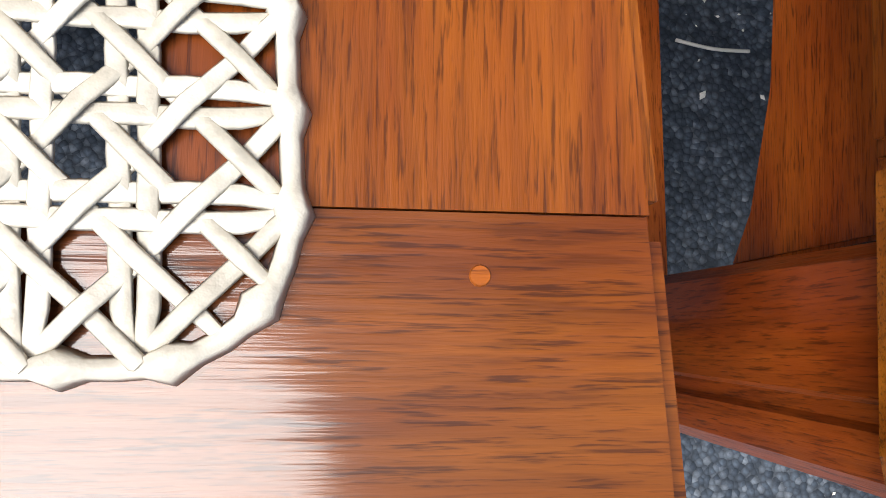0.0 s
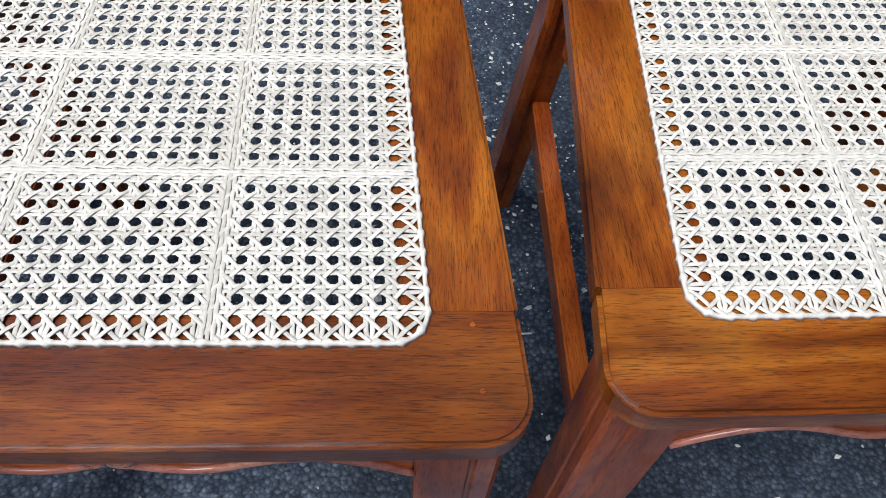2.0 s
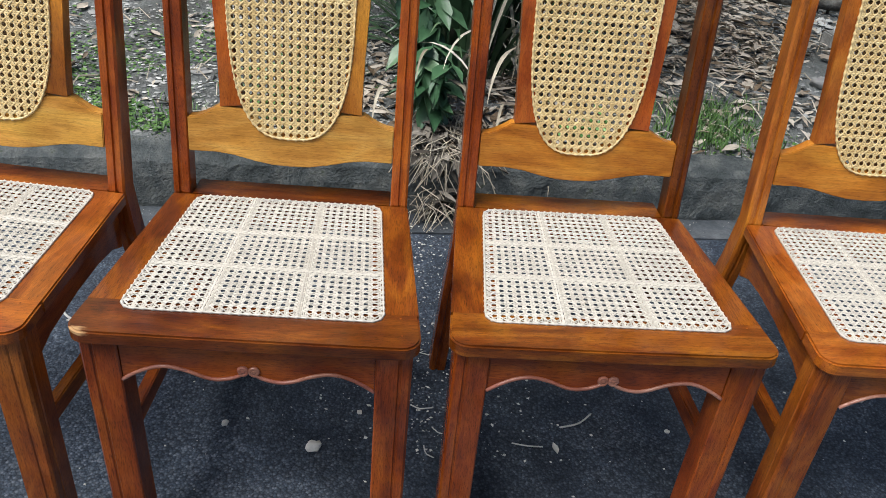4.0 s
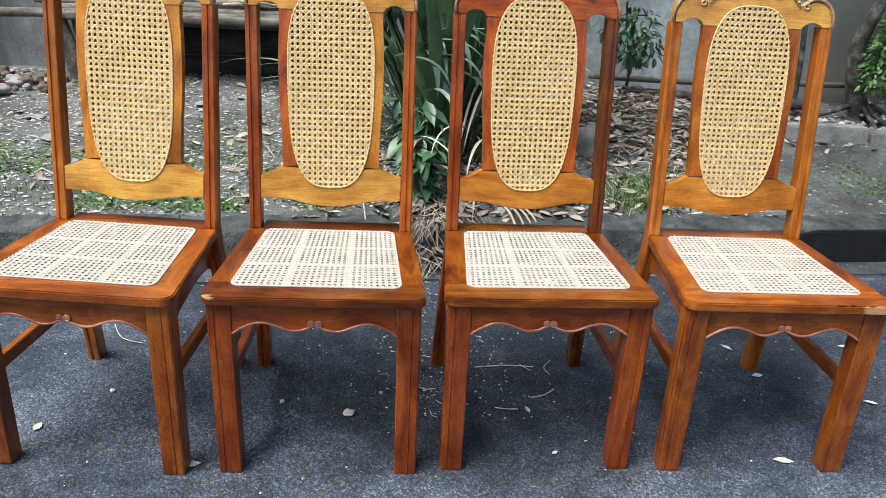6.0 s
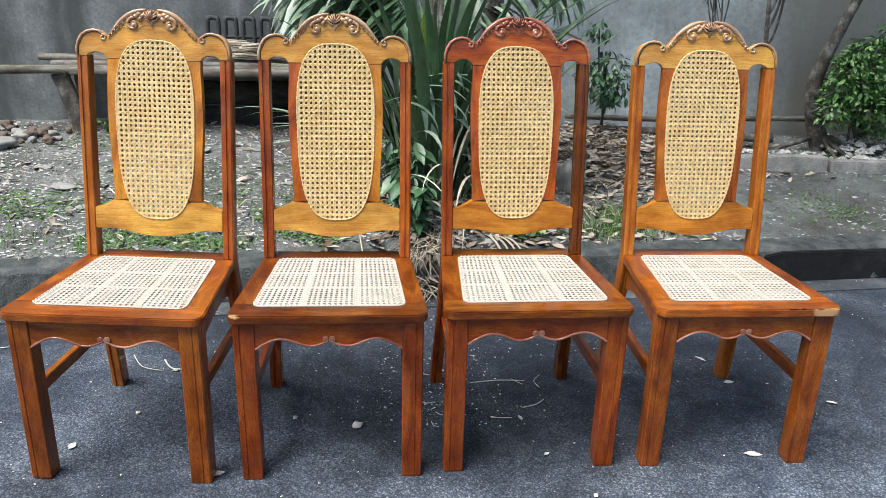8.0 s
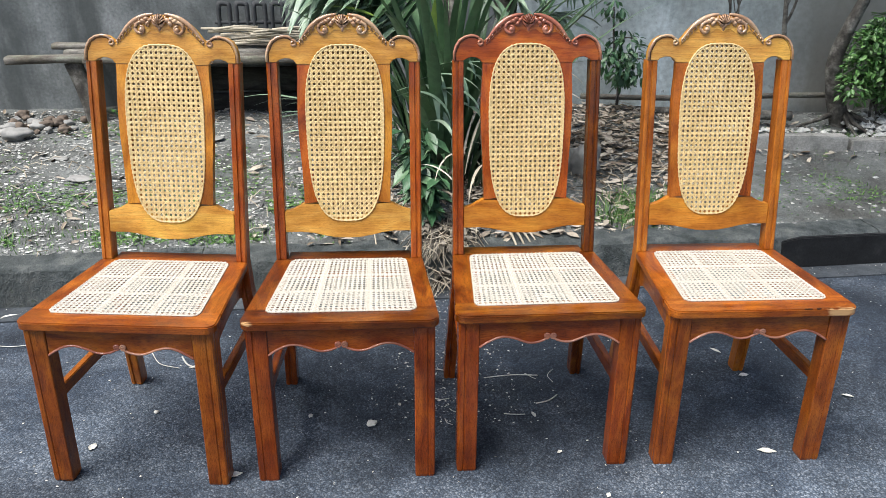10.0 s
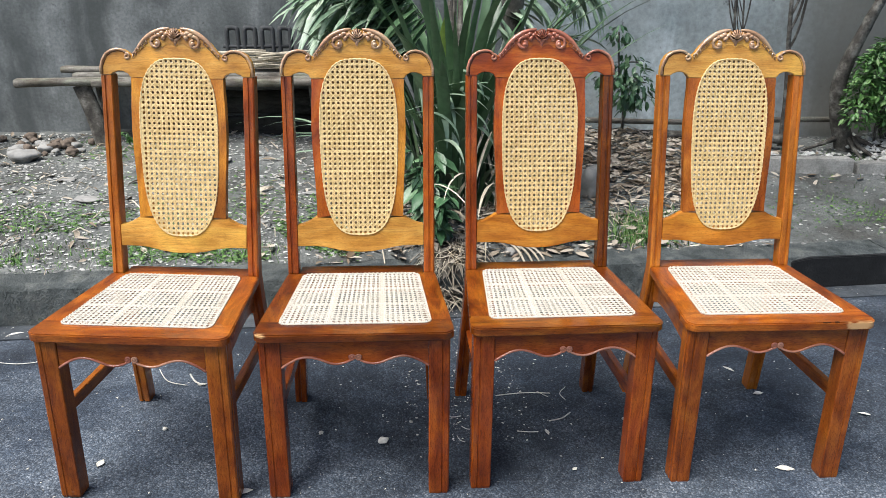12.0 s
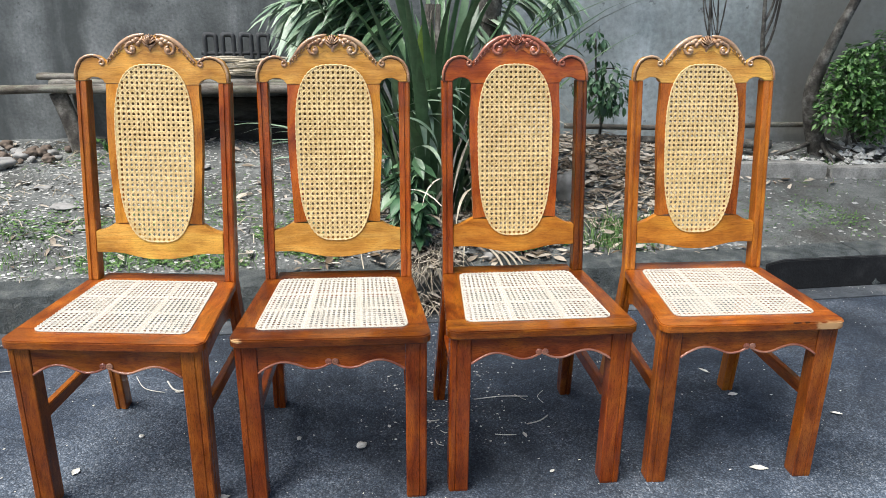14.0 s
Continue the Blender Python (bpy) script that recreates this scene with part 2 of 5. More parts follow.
WALL_OLD = rough_mat("weathered_render", [(0.34, (0.070, 0.077, 0.077)), (0.5, (0.175, 0.188, 0.186)), (0.66, (0.31, 0.325, 0.32))], 1.5, 0.9, 0.45, 0.006,
                     streak=(2.4, 0.85, (0.055, 0.062, 0.060)), spots=(19, (0.08, 0.086, 0.085)), fine=55)
WALL_PALE = rough_mat("painted_render", [(0.34, (0.33, 0.385, 0.39)), (0.5, (0.50, 0.565, 0.57)), (0.66, (0.62, 0.68, 0.68))], 1.6, 0.85, 0.25, 0.004,
                      streak=(2.1, 0.48, (0.22, 0.23, 0.21)), spots=(13, (0.15, 0.16, 0.155)), fine=30, run=(1.95, 0.75, (0.175, 0.166, 0.143)))
EDGING = rough_mat("edging_concrete", [(0.3, (0.16, 0.16, 0.145)), (0.5, (0.29, 0.285, 0.26)), (0.7, (0.40, 0.39, 0.36))], 8, 0.9, 0.6, 0.006)
STONE = island_mat("stone", (0.15, 0.148, 0.14), (0.32, 0.315, 0.295), 0.9, 30, 0.9)
GUTTER = rough_mat("gutter_concrete", [(0.3, (0.022, 0.027, 0.034)), (0.5, (0.055, 0.063, 0.07)), (0.7, (0.115, 0.123, 0.128))], 5, 0.9, 0.6, 0.006)
GRIT = island_mat("grit", (0.06, 0.062, 0.06), (0.36, 0.36, 0.34), 0.85, 60, 0.3)
CHIPS = island_mat("pale_chips", (0.42, 0.41, 0.36), (0.72, 0.70, 0.62), 0.7, 60, 0.3)
SOIL_CHIPS = island_mat("soil_chips", (0.27, 0.275, 0.255), (0.60, 0.60, 0.56), 0.8, 60, 0.3)
DRY_LEAF = island_mat("dry_leaf", (0.11, 0.075, 0.042), (0.54, 0.48, 0.39), 0.8, 40, 0.4)
TWIG = island_mat("twig", (0.30, 0.25, 0.17), (0.55, 0.50, 0.40), 0.7, 60, 0.4)
GRASS = island_mat("grass", (0.035, 0.10, 0.02), (0.13, 0.24, 0.055), 0.6, 40, 0.2)
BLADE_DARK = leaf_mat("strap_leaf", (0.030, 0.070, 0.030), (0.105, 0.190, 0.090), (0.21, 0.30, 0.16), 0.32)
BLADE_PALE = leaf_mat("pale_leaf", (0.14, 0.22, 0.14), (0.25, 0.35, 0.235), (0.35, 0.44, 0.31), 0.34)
BLADE_LIME = leaf_mat("lime_leaf", (0.12, 0.24, 0.03), (0.20, 0.33, 0.05), (0.28, 0.40, 0.08), 0.3)
BLADE_DRY = leaf_mat("withered_leaf", (0.26, 0.22, 0.15), (0.48, 0.43, 0.33), (0.58, 0.54, 0.44), 0.7)
BROAD = leaf_mat("broad_leaf", (0.030, 0.085, 0.036), (0.078, 0.165, 0.078), (0.16, 0.26, 0.135), 0.36)
BUSH = leaf_mat("bush_leaf", (0.045, 0.13, 0.03), (0.13, 0.28, 0.07), (0.27, 0.42, 0.17), 0.38)
BARK = rough_mat("bark", [(0.3, (0.03, 0.027, 0.023)), (0.5, (0.085, 0.078, 0.066)), (0.7, (0.25, 0.24, 0.21))], 14, 0.9, 0.8, 0.01)
OLD_WOOD = wood("grey_wood", 'x', (0.06, 0.056, 0.05), (0.15, 0.14, 0.125), (0.27, 0.26, 0.235), 0.7, 0.0)
SHADE_BOARD = wood("shade_board", 'x', (0.012, 0.012, 0.011), (0.03, 0.03, 0.028), (0.06, 0.058, 0.053), 0.75, 0.0)
IRON = plain("black_iron", (0.045, 0.048, 0.050), 0.8, 0.1)


# ---- mesh helpers ----
def part(name, bm, material, parent=None, label="", smooth=False):
    me = bpy.data.meshes.new(name)
    bmesh.ops.recalc_face_normals(bm, faces=bm.faces)
    bm.to_mesh(me)
    bm.free()
    me.materials.append(material)
    if smooth:
        me.shade_smooth()
    ob = new(name, me)
    ob.parent = parent
    if label:
        ob["label"] = label
    return ob


def raw(name, verts, faces, material, parent=None, smooth=True):
    me = bpy.data.meshes.new(name)
    me.from_pydata(verts, [], faces)
    me.materials.append(material)
    if smooth:
        me.shade_smooth()
    ob = new(name, me)
    ob.parent = parent
    return ob


def soften(bm, size, seg=2, angle=35, only=None):
    bm.normal_update()
    es = [e for e in bm.edges if len(e.link_faces) == 2 and e.calc_face_angle(0) > radians(angle)
          and (only is None or only((e.verts[0].co + e.verts[1].co) / 2))]
    bmesh.ops.bevel(bm, geom=es, offset=size, segments=seg, affect='EDGES', clamp_overlap=True)


def slab(pts, front, back, bevel=0.0, outer=None):
    """A board of any outline: pts in its plane, front() and back() give the places of the two faces."""
    bm = bmesh.new()
    a = [bm.verts.new(front(*p)) for p in pts]
    c = [bm.verts.new(back(*p)) for p in pts]
    bm.faces.new(a)
    bm.faces.new(c[::-1])
    n = len(pts)
    for i in range(n):
        j = (i + 1) % n
        bm.faces.new((a[i], c[i], c[j], a[j]))
    bmesh.ops.recalc_face_normals(bm, faces=bm.faces)
    if bevel:
        soften(bm, bevel, only=outer)
    return bm


def loft(rings, bevel=0.0):
    bm = bmesh.new()
    vs = [[bm.verts.new(p) for p in r] for r in rings]
    n = len(rings[0])
    for a, c in zip(vs, vs[1:]):
        for i in range(n):
            j = (i + 1) % n
            bm.faces.new((a[i], a[j], c[j], c[i]))
    bm.faces.new(vs[0][::-1])
    bm.faces.new(vs[-1])
    bmesh.ops.recalc_face_normals(bm, faces=bm.faces)
    if bevel:
        soften(bm, bevel, 2, 50)
    return bm


def tube(bm, pts, radius, sides=6, ends=None):
    """A round rod along pts; radius is a number or a function of 0..1."""
    pts = [Vector(p) for p in pts]
    rings = []
    up = Vector((0.13, 0.31, 0.94))
    for i, p in enumerate(pts):
        d = (pts[min(i + 1, len(pts) - 1)] - pts[max(i - 1, 0)]).normalized()
        s = d.cross(up)
        if s.length < 0.05:
            s = d.cross(Vector((1, 0.2, 0)))
        s.normalize()
        u = s.cross(d)
        r = radius(i / (len(pts) - 1)) if callable(radius) else radius
        rings.append([bm.verts.new(p + r * (math.cos(6.2832 * k / sides) * s + math.sin(6.2832 * k / sides) * u)) for k in range(sides)])
    for a, c in zip(rings, rings[1:]):
        for k in range(sides):
            bm.faces.new((a[k], a[(k + 1) % sides], c[(k + 1) % sides], c[k]))
    bm.faces.new(rings[0][::-1])
    bm.faces.new(rings[-1])


def blob(bm, place, size, turn=0.0, axis='Y', u=8, v=6):
    m = Matrix.Translation(place) @ Matrix.Rotation(turn, 4, axis) @ Matrix.Diagonal((*size, 1))
    bmesh.ops.create_uvsphere(bm, u_segments=u, v_segments=v, radius=1.0, matrix=m)


def arc_pts(pts, steps=6):
    """A smooth line through pts."""
    out = []
    P = [Vector(p) for p in pts]
    for i in range(len(P) - 1):
        p0, p1, p2, p3 = P[max(i - 1, 0)], P[i], P[i + 1], P[min(i + 2, len(P) - 1)]
        for k in range(steps):
            t = k / steps
            out.append(0.5 * ((2 * p1) + (p2 - p0) * t + (2 * p0 - 5 * p1 + 4 * p2 - p3) * t * t + (3 * p1 - p0 - 3 * p2 + p3) * t ** 3))
    out.append(P[-1])
    return out


# ---- ground, kerb, soil, wall ----
KERB_SLOPE = 0.10


def kerb_y(x):
    return 1.14 + KERB_SLOPE * x


def soil_z(x, y):
    back = y - kerb_y(x) - 0.12
    z = 0.135 + 0.078 * max(back, -0.1)
    z += 0.035 * (noise.noise((x * 1.1, y * 1.1, 0.3))) + 0.014 * noise.noise((x * 5, y * 5, 1.7)) + 0.006 * noise.noise((x * 17, y * 17, 4))
    z += 0.06 * math.exp(-((x - 0.2) ** 2 + (y - 1.65) ** 2) / 0.12)
    z += 0.07 * math.exp(-((x - 1.25) ** 2 + (y - 2.9) ** 2) / 0.2)
    if back < 0.06:
        z = min(z, 0.143)
    return z


bm = bmesh.new()
bmesh.ops.create_grid(bm, x_segments=40, y_segments=40, size=400)
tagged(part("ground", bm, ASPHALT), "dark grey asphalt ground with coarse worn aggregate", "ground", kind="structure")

# soil bank behind the kerb
NX, NY = 260, 110
vv, ff = [], []
for j in range(NY + 1):
    for i in range(NX + 1):
        x = -6.5 + 13.0 * i / NX
        y = kerb_y(x) + 0.10 + (3.45 - kerb_y(x) - 0.10) * j / NY
        vv.append((x, y, soil_z(x, y)))
for j in range(NY):
    for i in range(NX):
        a = j * (NX + 1) + i
        ff.append((a, a + 1, a + NX + 2, a + NX + 1))
tagged(raw("soil_bed", vv, ff, SOIL), "bare grey-brown soil bed with mossy patches behind the kerb", "soil", kind="structure")

kerb = tagged(new("kerb"), "weathered grey concrete kerb with damp stains along the asphalt", "kerb", kind="structure")
xs = -6.4
while xs < 6.4:
    ln = 0.93
    x0, x1 = xs, xs + ln - 0.002
    dz = rnd.uniform(-0.004, 0.004)
    bm = bmesh.new()
    prof = [(0.0, -0.05), (0.001, 0.02), (0.004, 0.06), (0.008, 0.10), (0.02, 0.138), (0.045, 0.150), (0.165, 0.152), (0.175, 0.145), (0.175, -0.05)]
    seg = 40
    rings = []
    for k in range(seg + 1):
        x = x0 + (x1 - x0) * k / seg
        r = []
        for d, h in prof:
            jig = 0.007 * noise.noise((x * 9, d * 40, h * 30)) + 0.006 * noise.noise((x * 33, d * 80, h * 60))
            r.append(bm.verts.new((x - KERB_SLOPE * d, kerb_y(x) + d + jig * (1 if d < 0.1 else 0.3), h + dz + jig)))
        rings.append(r)
    for a, c in zip(rings, rings[1:]):
        for k in range(len(prof)):
            bm.faces.new((a[k], a[(k + 1) % len(prof)], c[(k + 1) % len(prof)], c[k]))
    bm.faces.new(rings[0])
    bm.faces.new(rings[-1][::-1])
    part("kerb_stone", bm, KERB, kerb, smooth=False)
    xs += ln

gut = slab([(-6.4, 0), (6.4, 0), (6.4, 1), (-6.4, 1)], lambda x, s: (x, kerb_y(x) - 0.115 + 0.117 * s, 0.006), lambda x, s: (x, kerb_y(x) - 0.115 + 0.117 * s, -0.03))
# Thin black slab on the kerb: the shade inside the inlet, put in as colour.
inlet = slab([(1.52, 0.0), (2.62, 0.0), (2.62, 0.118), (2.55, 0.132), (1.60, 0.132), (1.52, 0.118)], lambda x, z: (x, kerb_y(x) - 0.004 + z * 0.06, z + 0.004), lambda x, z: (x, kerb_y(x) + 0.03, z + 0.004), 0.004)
tagged(part("kerb_inlet", inlet, rough_mat("inlet_shade", [(0.3, (0.004, 0.0045, 0.005)), (0.5, (0.010, 0.011, 0.012)), (0.7, (0.028, 0.029, 0.029))], 6, 0.9, 0.5, 0.006)), "black slab for the shaded hollow of a drain inlet in the kerb", "drain", kind="structure")
tagged(part("gutter", gut, GUTTER), "narrow grey concrete gutter strip at the kerb's foot", "gutter", kind="structure")


def wall_piece(name, x0, x1, y, mat, label):
    bm = bmesh.new()
    bmesh.ops.create_cube(bm, size=1, matrix=Matrix.Translation(((x0 + x1) / 2, y + 0.1, 1.5)) @ Matrix.Diagonal((x1 - x0, 0.2, 3.2, 1)))
    return tagged(part(name, bm, mat), label, "wall", kind="structure")


wall_piece("wall_north_1", -6.6, 0.55, 3.31, WALL_OLD, "grey weathered rendered wall with dark damp stains")
wall_piece("wall_north_2", 0.55, 6.6, 3.29, WALL_PALE, "pale blue-grey painted wall with brown vertical stains")


# ---- the chairs ----
S = 0.45          # top of the seat
LEAN = 0.136      # how the back leans
CA, CB, CD = 0.1775, 0.1545, 0.3285   # the seat cane: half its front, half its back, its depth
CY = -0.003


def bp(x, z, d=0.0):
    """A place on the leaning back, d behind its front face."""
    return (x, 0.349 + (z - 0.5586) * LEAN + d, z - 0.011 * max(0.0, z - 0.55))


def taper(y):
    return 1 + (CB / CA - 1) * (y - CY) / CD


def oval(scale=1.0, n=48):
    out = []
    for k in range(n):
        a = 2 * math.pi * k / n
        c, s = math.cos(a), math.sin(a)
        u = math.copysign(abs(s) ** (2 / 3.0), s)
        x = 0.1005 * math.copysign(abs(c) ** (2 / 3.0), c) * (1 + 0.055 * u)
        out.append((x * scale, 0.7875 + (0.2315 * u) * (1 - (1 - scale) * 0.45)))
    return out


def rounded_rect(hw, y0, y1, r, n=6):
    out = []
    for cx, cy, a0 in ((hw - r, y1 - r, 0), (-hw + r, y1 - r, 90), (-hw + r, y0 + r, 180), (hw - r, y0 + r, 270)):
        for k in range(n + 1):
            a = radians(a0 + 90 * k / n)
            out.append((cx + r * math.cos(a), cy + r * math.sin(a)))
    return out


def clip_line(p, d, poly):
    """The stretch of the line p + s*d inside a convex outline."""
    lo, hi = -9.0, 9.0
    n = len(poly)
    for i in range(n):
        ax, ay = poly[i]
        bx, by = poly[(i + 1) % n]
        nx, ny = by - ay, ax - bx          # outward for a counter-clockwise outline
        num = nx * (ax - p[0]) + ny * (ay - p[1])
        den = nx * d[0] + ny * d[1]
        if abs(den) < 1e-9:
            if num < 0:
                return None
            continue
        s = num / den
        if den > 0:
            hi = min(hi, s)
        else:
            lo = max(lo, s)
    return (lo, hi) if hi - lo > 0.004 else None


def weave(poly, cx, cy, px, py, bands_x, bands_y, place, pairs_x=None, pairs_y=None):
    """Six-way cane: pairs up and across, and two sets of diagonals. cx, cy: the centre of one opening.
    place(x, y, h) gives the spot in the chair; pairs_x and pairs_y limit the pairs, which stop short of the border. Returns vertices and faces."""
    V, F = [], []
    r = random.Random(3)

    def strand(p, d, width, base, phase, ripple, half, fine=1, pinch=0.0):
        c = clip_line(p, d, poly)
        if not c:
            return
        lo, hi = c
        step = half / fine
        q0, q1 = math.ceil(lo / step + 0.1), math.floor(hi / step - 0.1)
        marks = [lo] + [step * q for q in range(q0, q1 + 1)] + [hi]
        n = len(marks) - 1
        sx, sy = -d[1], d[0]
        wob = r.uniform(-0.0003, 0.0003)
        first = len(V)
        for k in range(n + 1):
            s = marks[k]
            h = base + ripple * math.cos(math.pi * s / half + phase)
            x, y = p[0] + d[0] * s, p[1] + d[1] * s
            o = wob + 0.00015 * math.sin(s * 90 + phase) + (pinch if k in (0, n) else 0.0)
            w = width / 2 * (0.7 if k in (0, n) else 1.0)
            for a, hh in ((-w, 0.0), (-w * 0.72, 0.00036), (w * 0.72, 0.00036), (w, 0.0), (0, -0.0004)):
                V.append(place(x + sx * (a + o), y + sy * (a + o), h + hh))
        for k in range(n):
            q = first + 5 * k
            for e in range(5):
                F.append((q + e, q + (e + 1) % 5, q + 5 + (e + 1) % 5, q + 5 + e))
    xs_ = [q[0] for q in poly]
    ys_ = [q[1] for q in poly]
    nx0, nx1 = int((min(xs_) - cx) / px) - 2, int((max(xs_) - cx) / px) + 2
    ny0, ny1 = int((min(ys_) - cy) / py) - 2, int((max(ys_) - cy) / py) + 2
    g = 0.0017
    W = 0.0029
    for i in range(*(pairs_x or (nx0, nx1 + 1))):
        x = cx + (i + 0.5) * px
        for o in (-g, g):
            strand((x + o, cy), (0, 1), W, 0.0017, 0 if o < 0 else math.pi, 0.0004, py / 2, 1, 0.7 * o)
        if i in bands_x:
            for o in (-0.003, 0, 0.003):
                strand((cx + i * px + o, cy), (0, 1), W, 0.0022, r.uniform(0, 6), 0.0008, py / 2)
    for j in range(*(pairs_y or (ny0, ny1 + 1))):
        y = cy + (j + 0.5) * py
        for o in (-g, g):
            strand((cx, y + o), (1, 0), W, 0.0018, math.pi if o < 0 else 0, 0.0004, px / 2, 1, -0.7 * o)
        if j in bands_y:
            for o in (-0.003, 0, 0.003):
                strand((cx, cy + j * py + o), (1, 0), W, 0.0024, r.uniform(0, 6), 0.0008, px / 2)
    ln = math.hypot(px, py)
    for k in range(nx0 - (ny1 - ny0) - 2, nx1 + (ny1 - ny0) + 3):
        o = (cx + (k + 1.0) * px, cy + 0.5 * py)
        strand(o, (px / ln, py / ln), 0.0026, 0.0020, 0, 0.0008, ln / 2, 2)
        strand(o, (-px / ln, py / ln), 0.0026, 0.0020, math.pi, 0.0008, ln / 2, 2)
    return V, F


def binding(poly, place, gap):
    """The flat binding cane round the edge, looped down at every peg hole."""
    V, F = [], []
    P = [Vector((x, y)) for x, y in poly]
    n = len(P)
    lens = [(P[(i + 1) % n] - P[i]).length for i in range(n)]
    total = sum(lens)
    count = int(total / (gap / 4))
    rings = []
    s, i, acc = 0.0, 0, 0.0
    for k in range(count):
        s = total * k / count
        while acc + lens[i] < s:
            acc += lens[i]
            i += 1
        d = (P[(i + 1) % n] - P[i]) / lens[i]
        q = P[i] + d * (s - acc)
        nrm = Vector((d.y, -d.x))
        peg = k % 4 == 0
        w = 0.0028 if peg else 0.0016
        h = 0.0044 if peg else 0.0027
        r = []
        for a, hh in ((-w, 0.0005), (-w * 0.6, h), (w * 0.6, h), (w, 0.0003)):
            t = q + nrm * a
            r.append(len(V))
            V.append(place(t.x, t.y, hh))
        rings.append(r)
    for k in range(count):
        a, c = rings[k], rings[(k + 1) % count]
        for e in range(4):
            F.append((a[e], a[(e + 1) % 4], c[(e + 1) % 4], c[e]))
    return V, F


def seat_place(x, y, h):
    return (x * taper(y), y, S + h)


def back_place(x, y, h):
    return bp(x, y, -h)


SEAT_EDGE = rounded_rect(CA, CY, CY + CD, 0.020)
seat_weave = weave(SEAT_EDGE, 0.1524, 0.0228, 0.0127, 0.0126, (-7, -17), (7, 15), seat_place, (-25, 1), (-1, 23))
seat_bind = binding(SEAT_EDGE, seat_place, 0.0127)
BACK_EDGE = oval(1.0)
back_weave = weave(BACK_EDGE, 0.0, 0.7875, 0.0128, 0.0132, (), (), back_place)
back_bind = binding(BACK_EDGE, back_place, 0.0128)
CANE_MESH = {}


def cane(name, data, mat, parent, kind=""):
    if name not in CANE_MESH:
        me = bpy.data.meshes.new(name)
        me.from_pydata(data[0], [], data[1])
        me.materials.append(mat)
        me.shade_smooth()
        CANE_MESH[name] = me
    ob = new(name, CANE_MESH[name])
    ob.parent = parent
    if kind:
        ob["kind"] = kind
    return ob


def side_x(y):
    """Half the seat's width at y."""
    return 0.2285 - 0.0775 * (y + 0.03)


def mirrored(pts):
    return pts + [(-x, z) for x, z in reversed(pts) if abs(x) > 1e-6]


def spiral(cx, cz, r0, r1, a0, turns, sign=1, n=16):
    return [(cx + sign * (r0 + (r1 - r0) * k / n) * math.cos(a0 + turns * 6.2832 * k / n), cz + (r0 + (r1 - r0) * k / n) * math.sin(a0 + turns * 6.2832 * k / n)) for k in range(n + 1)]


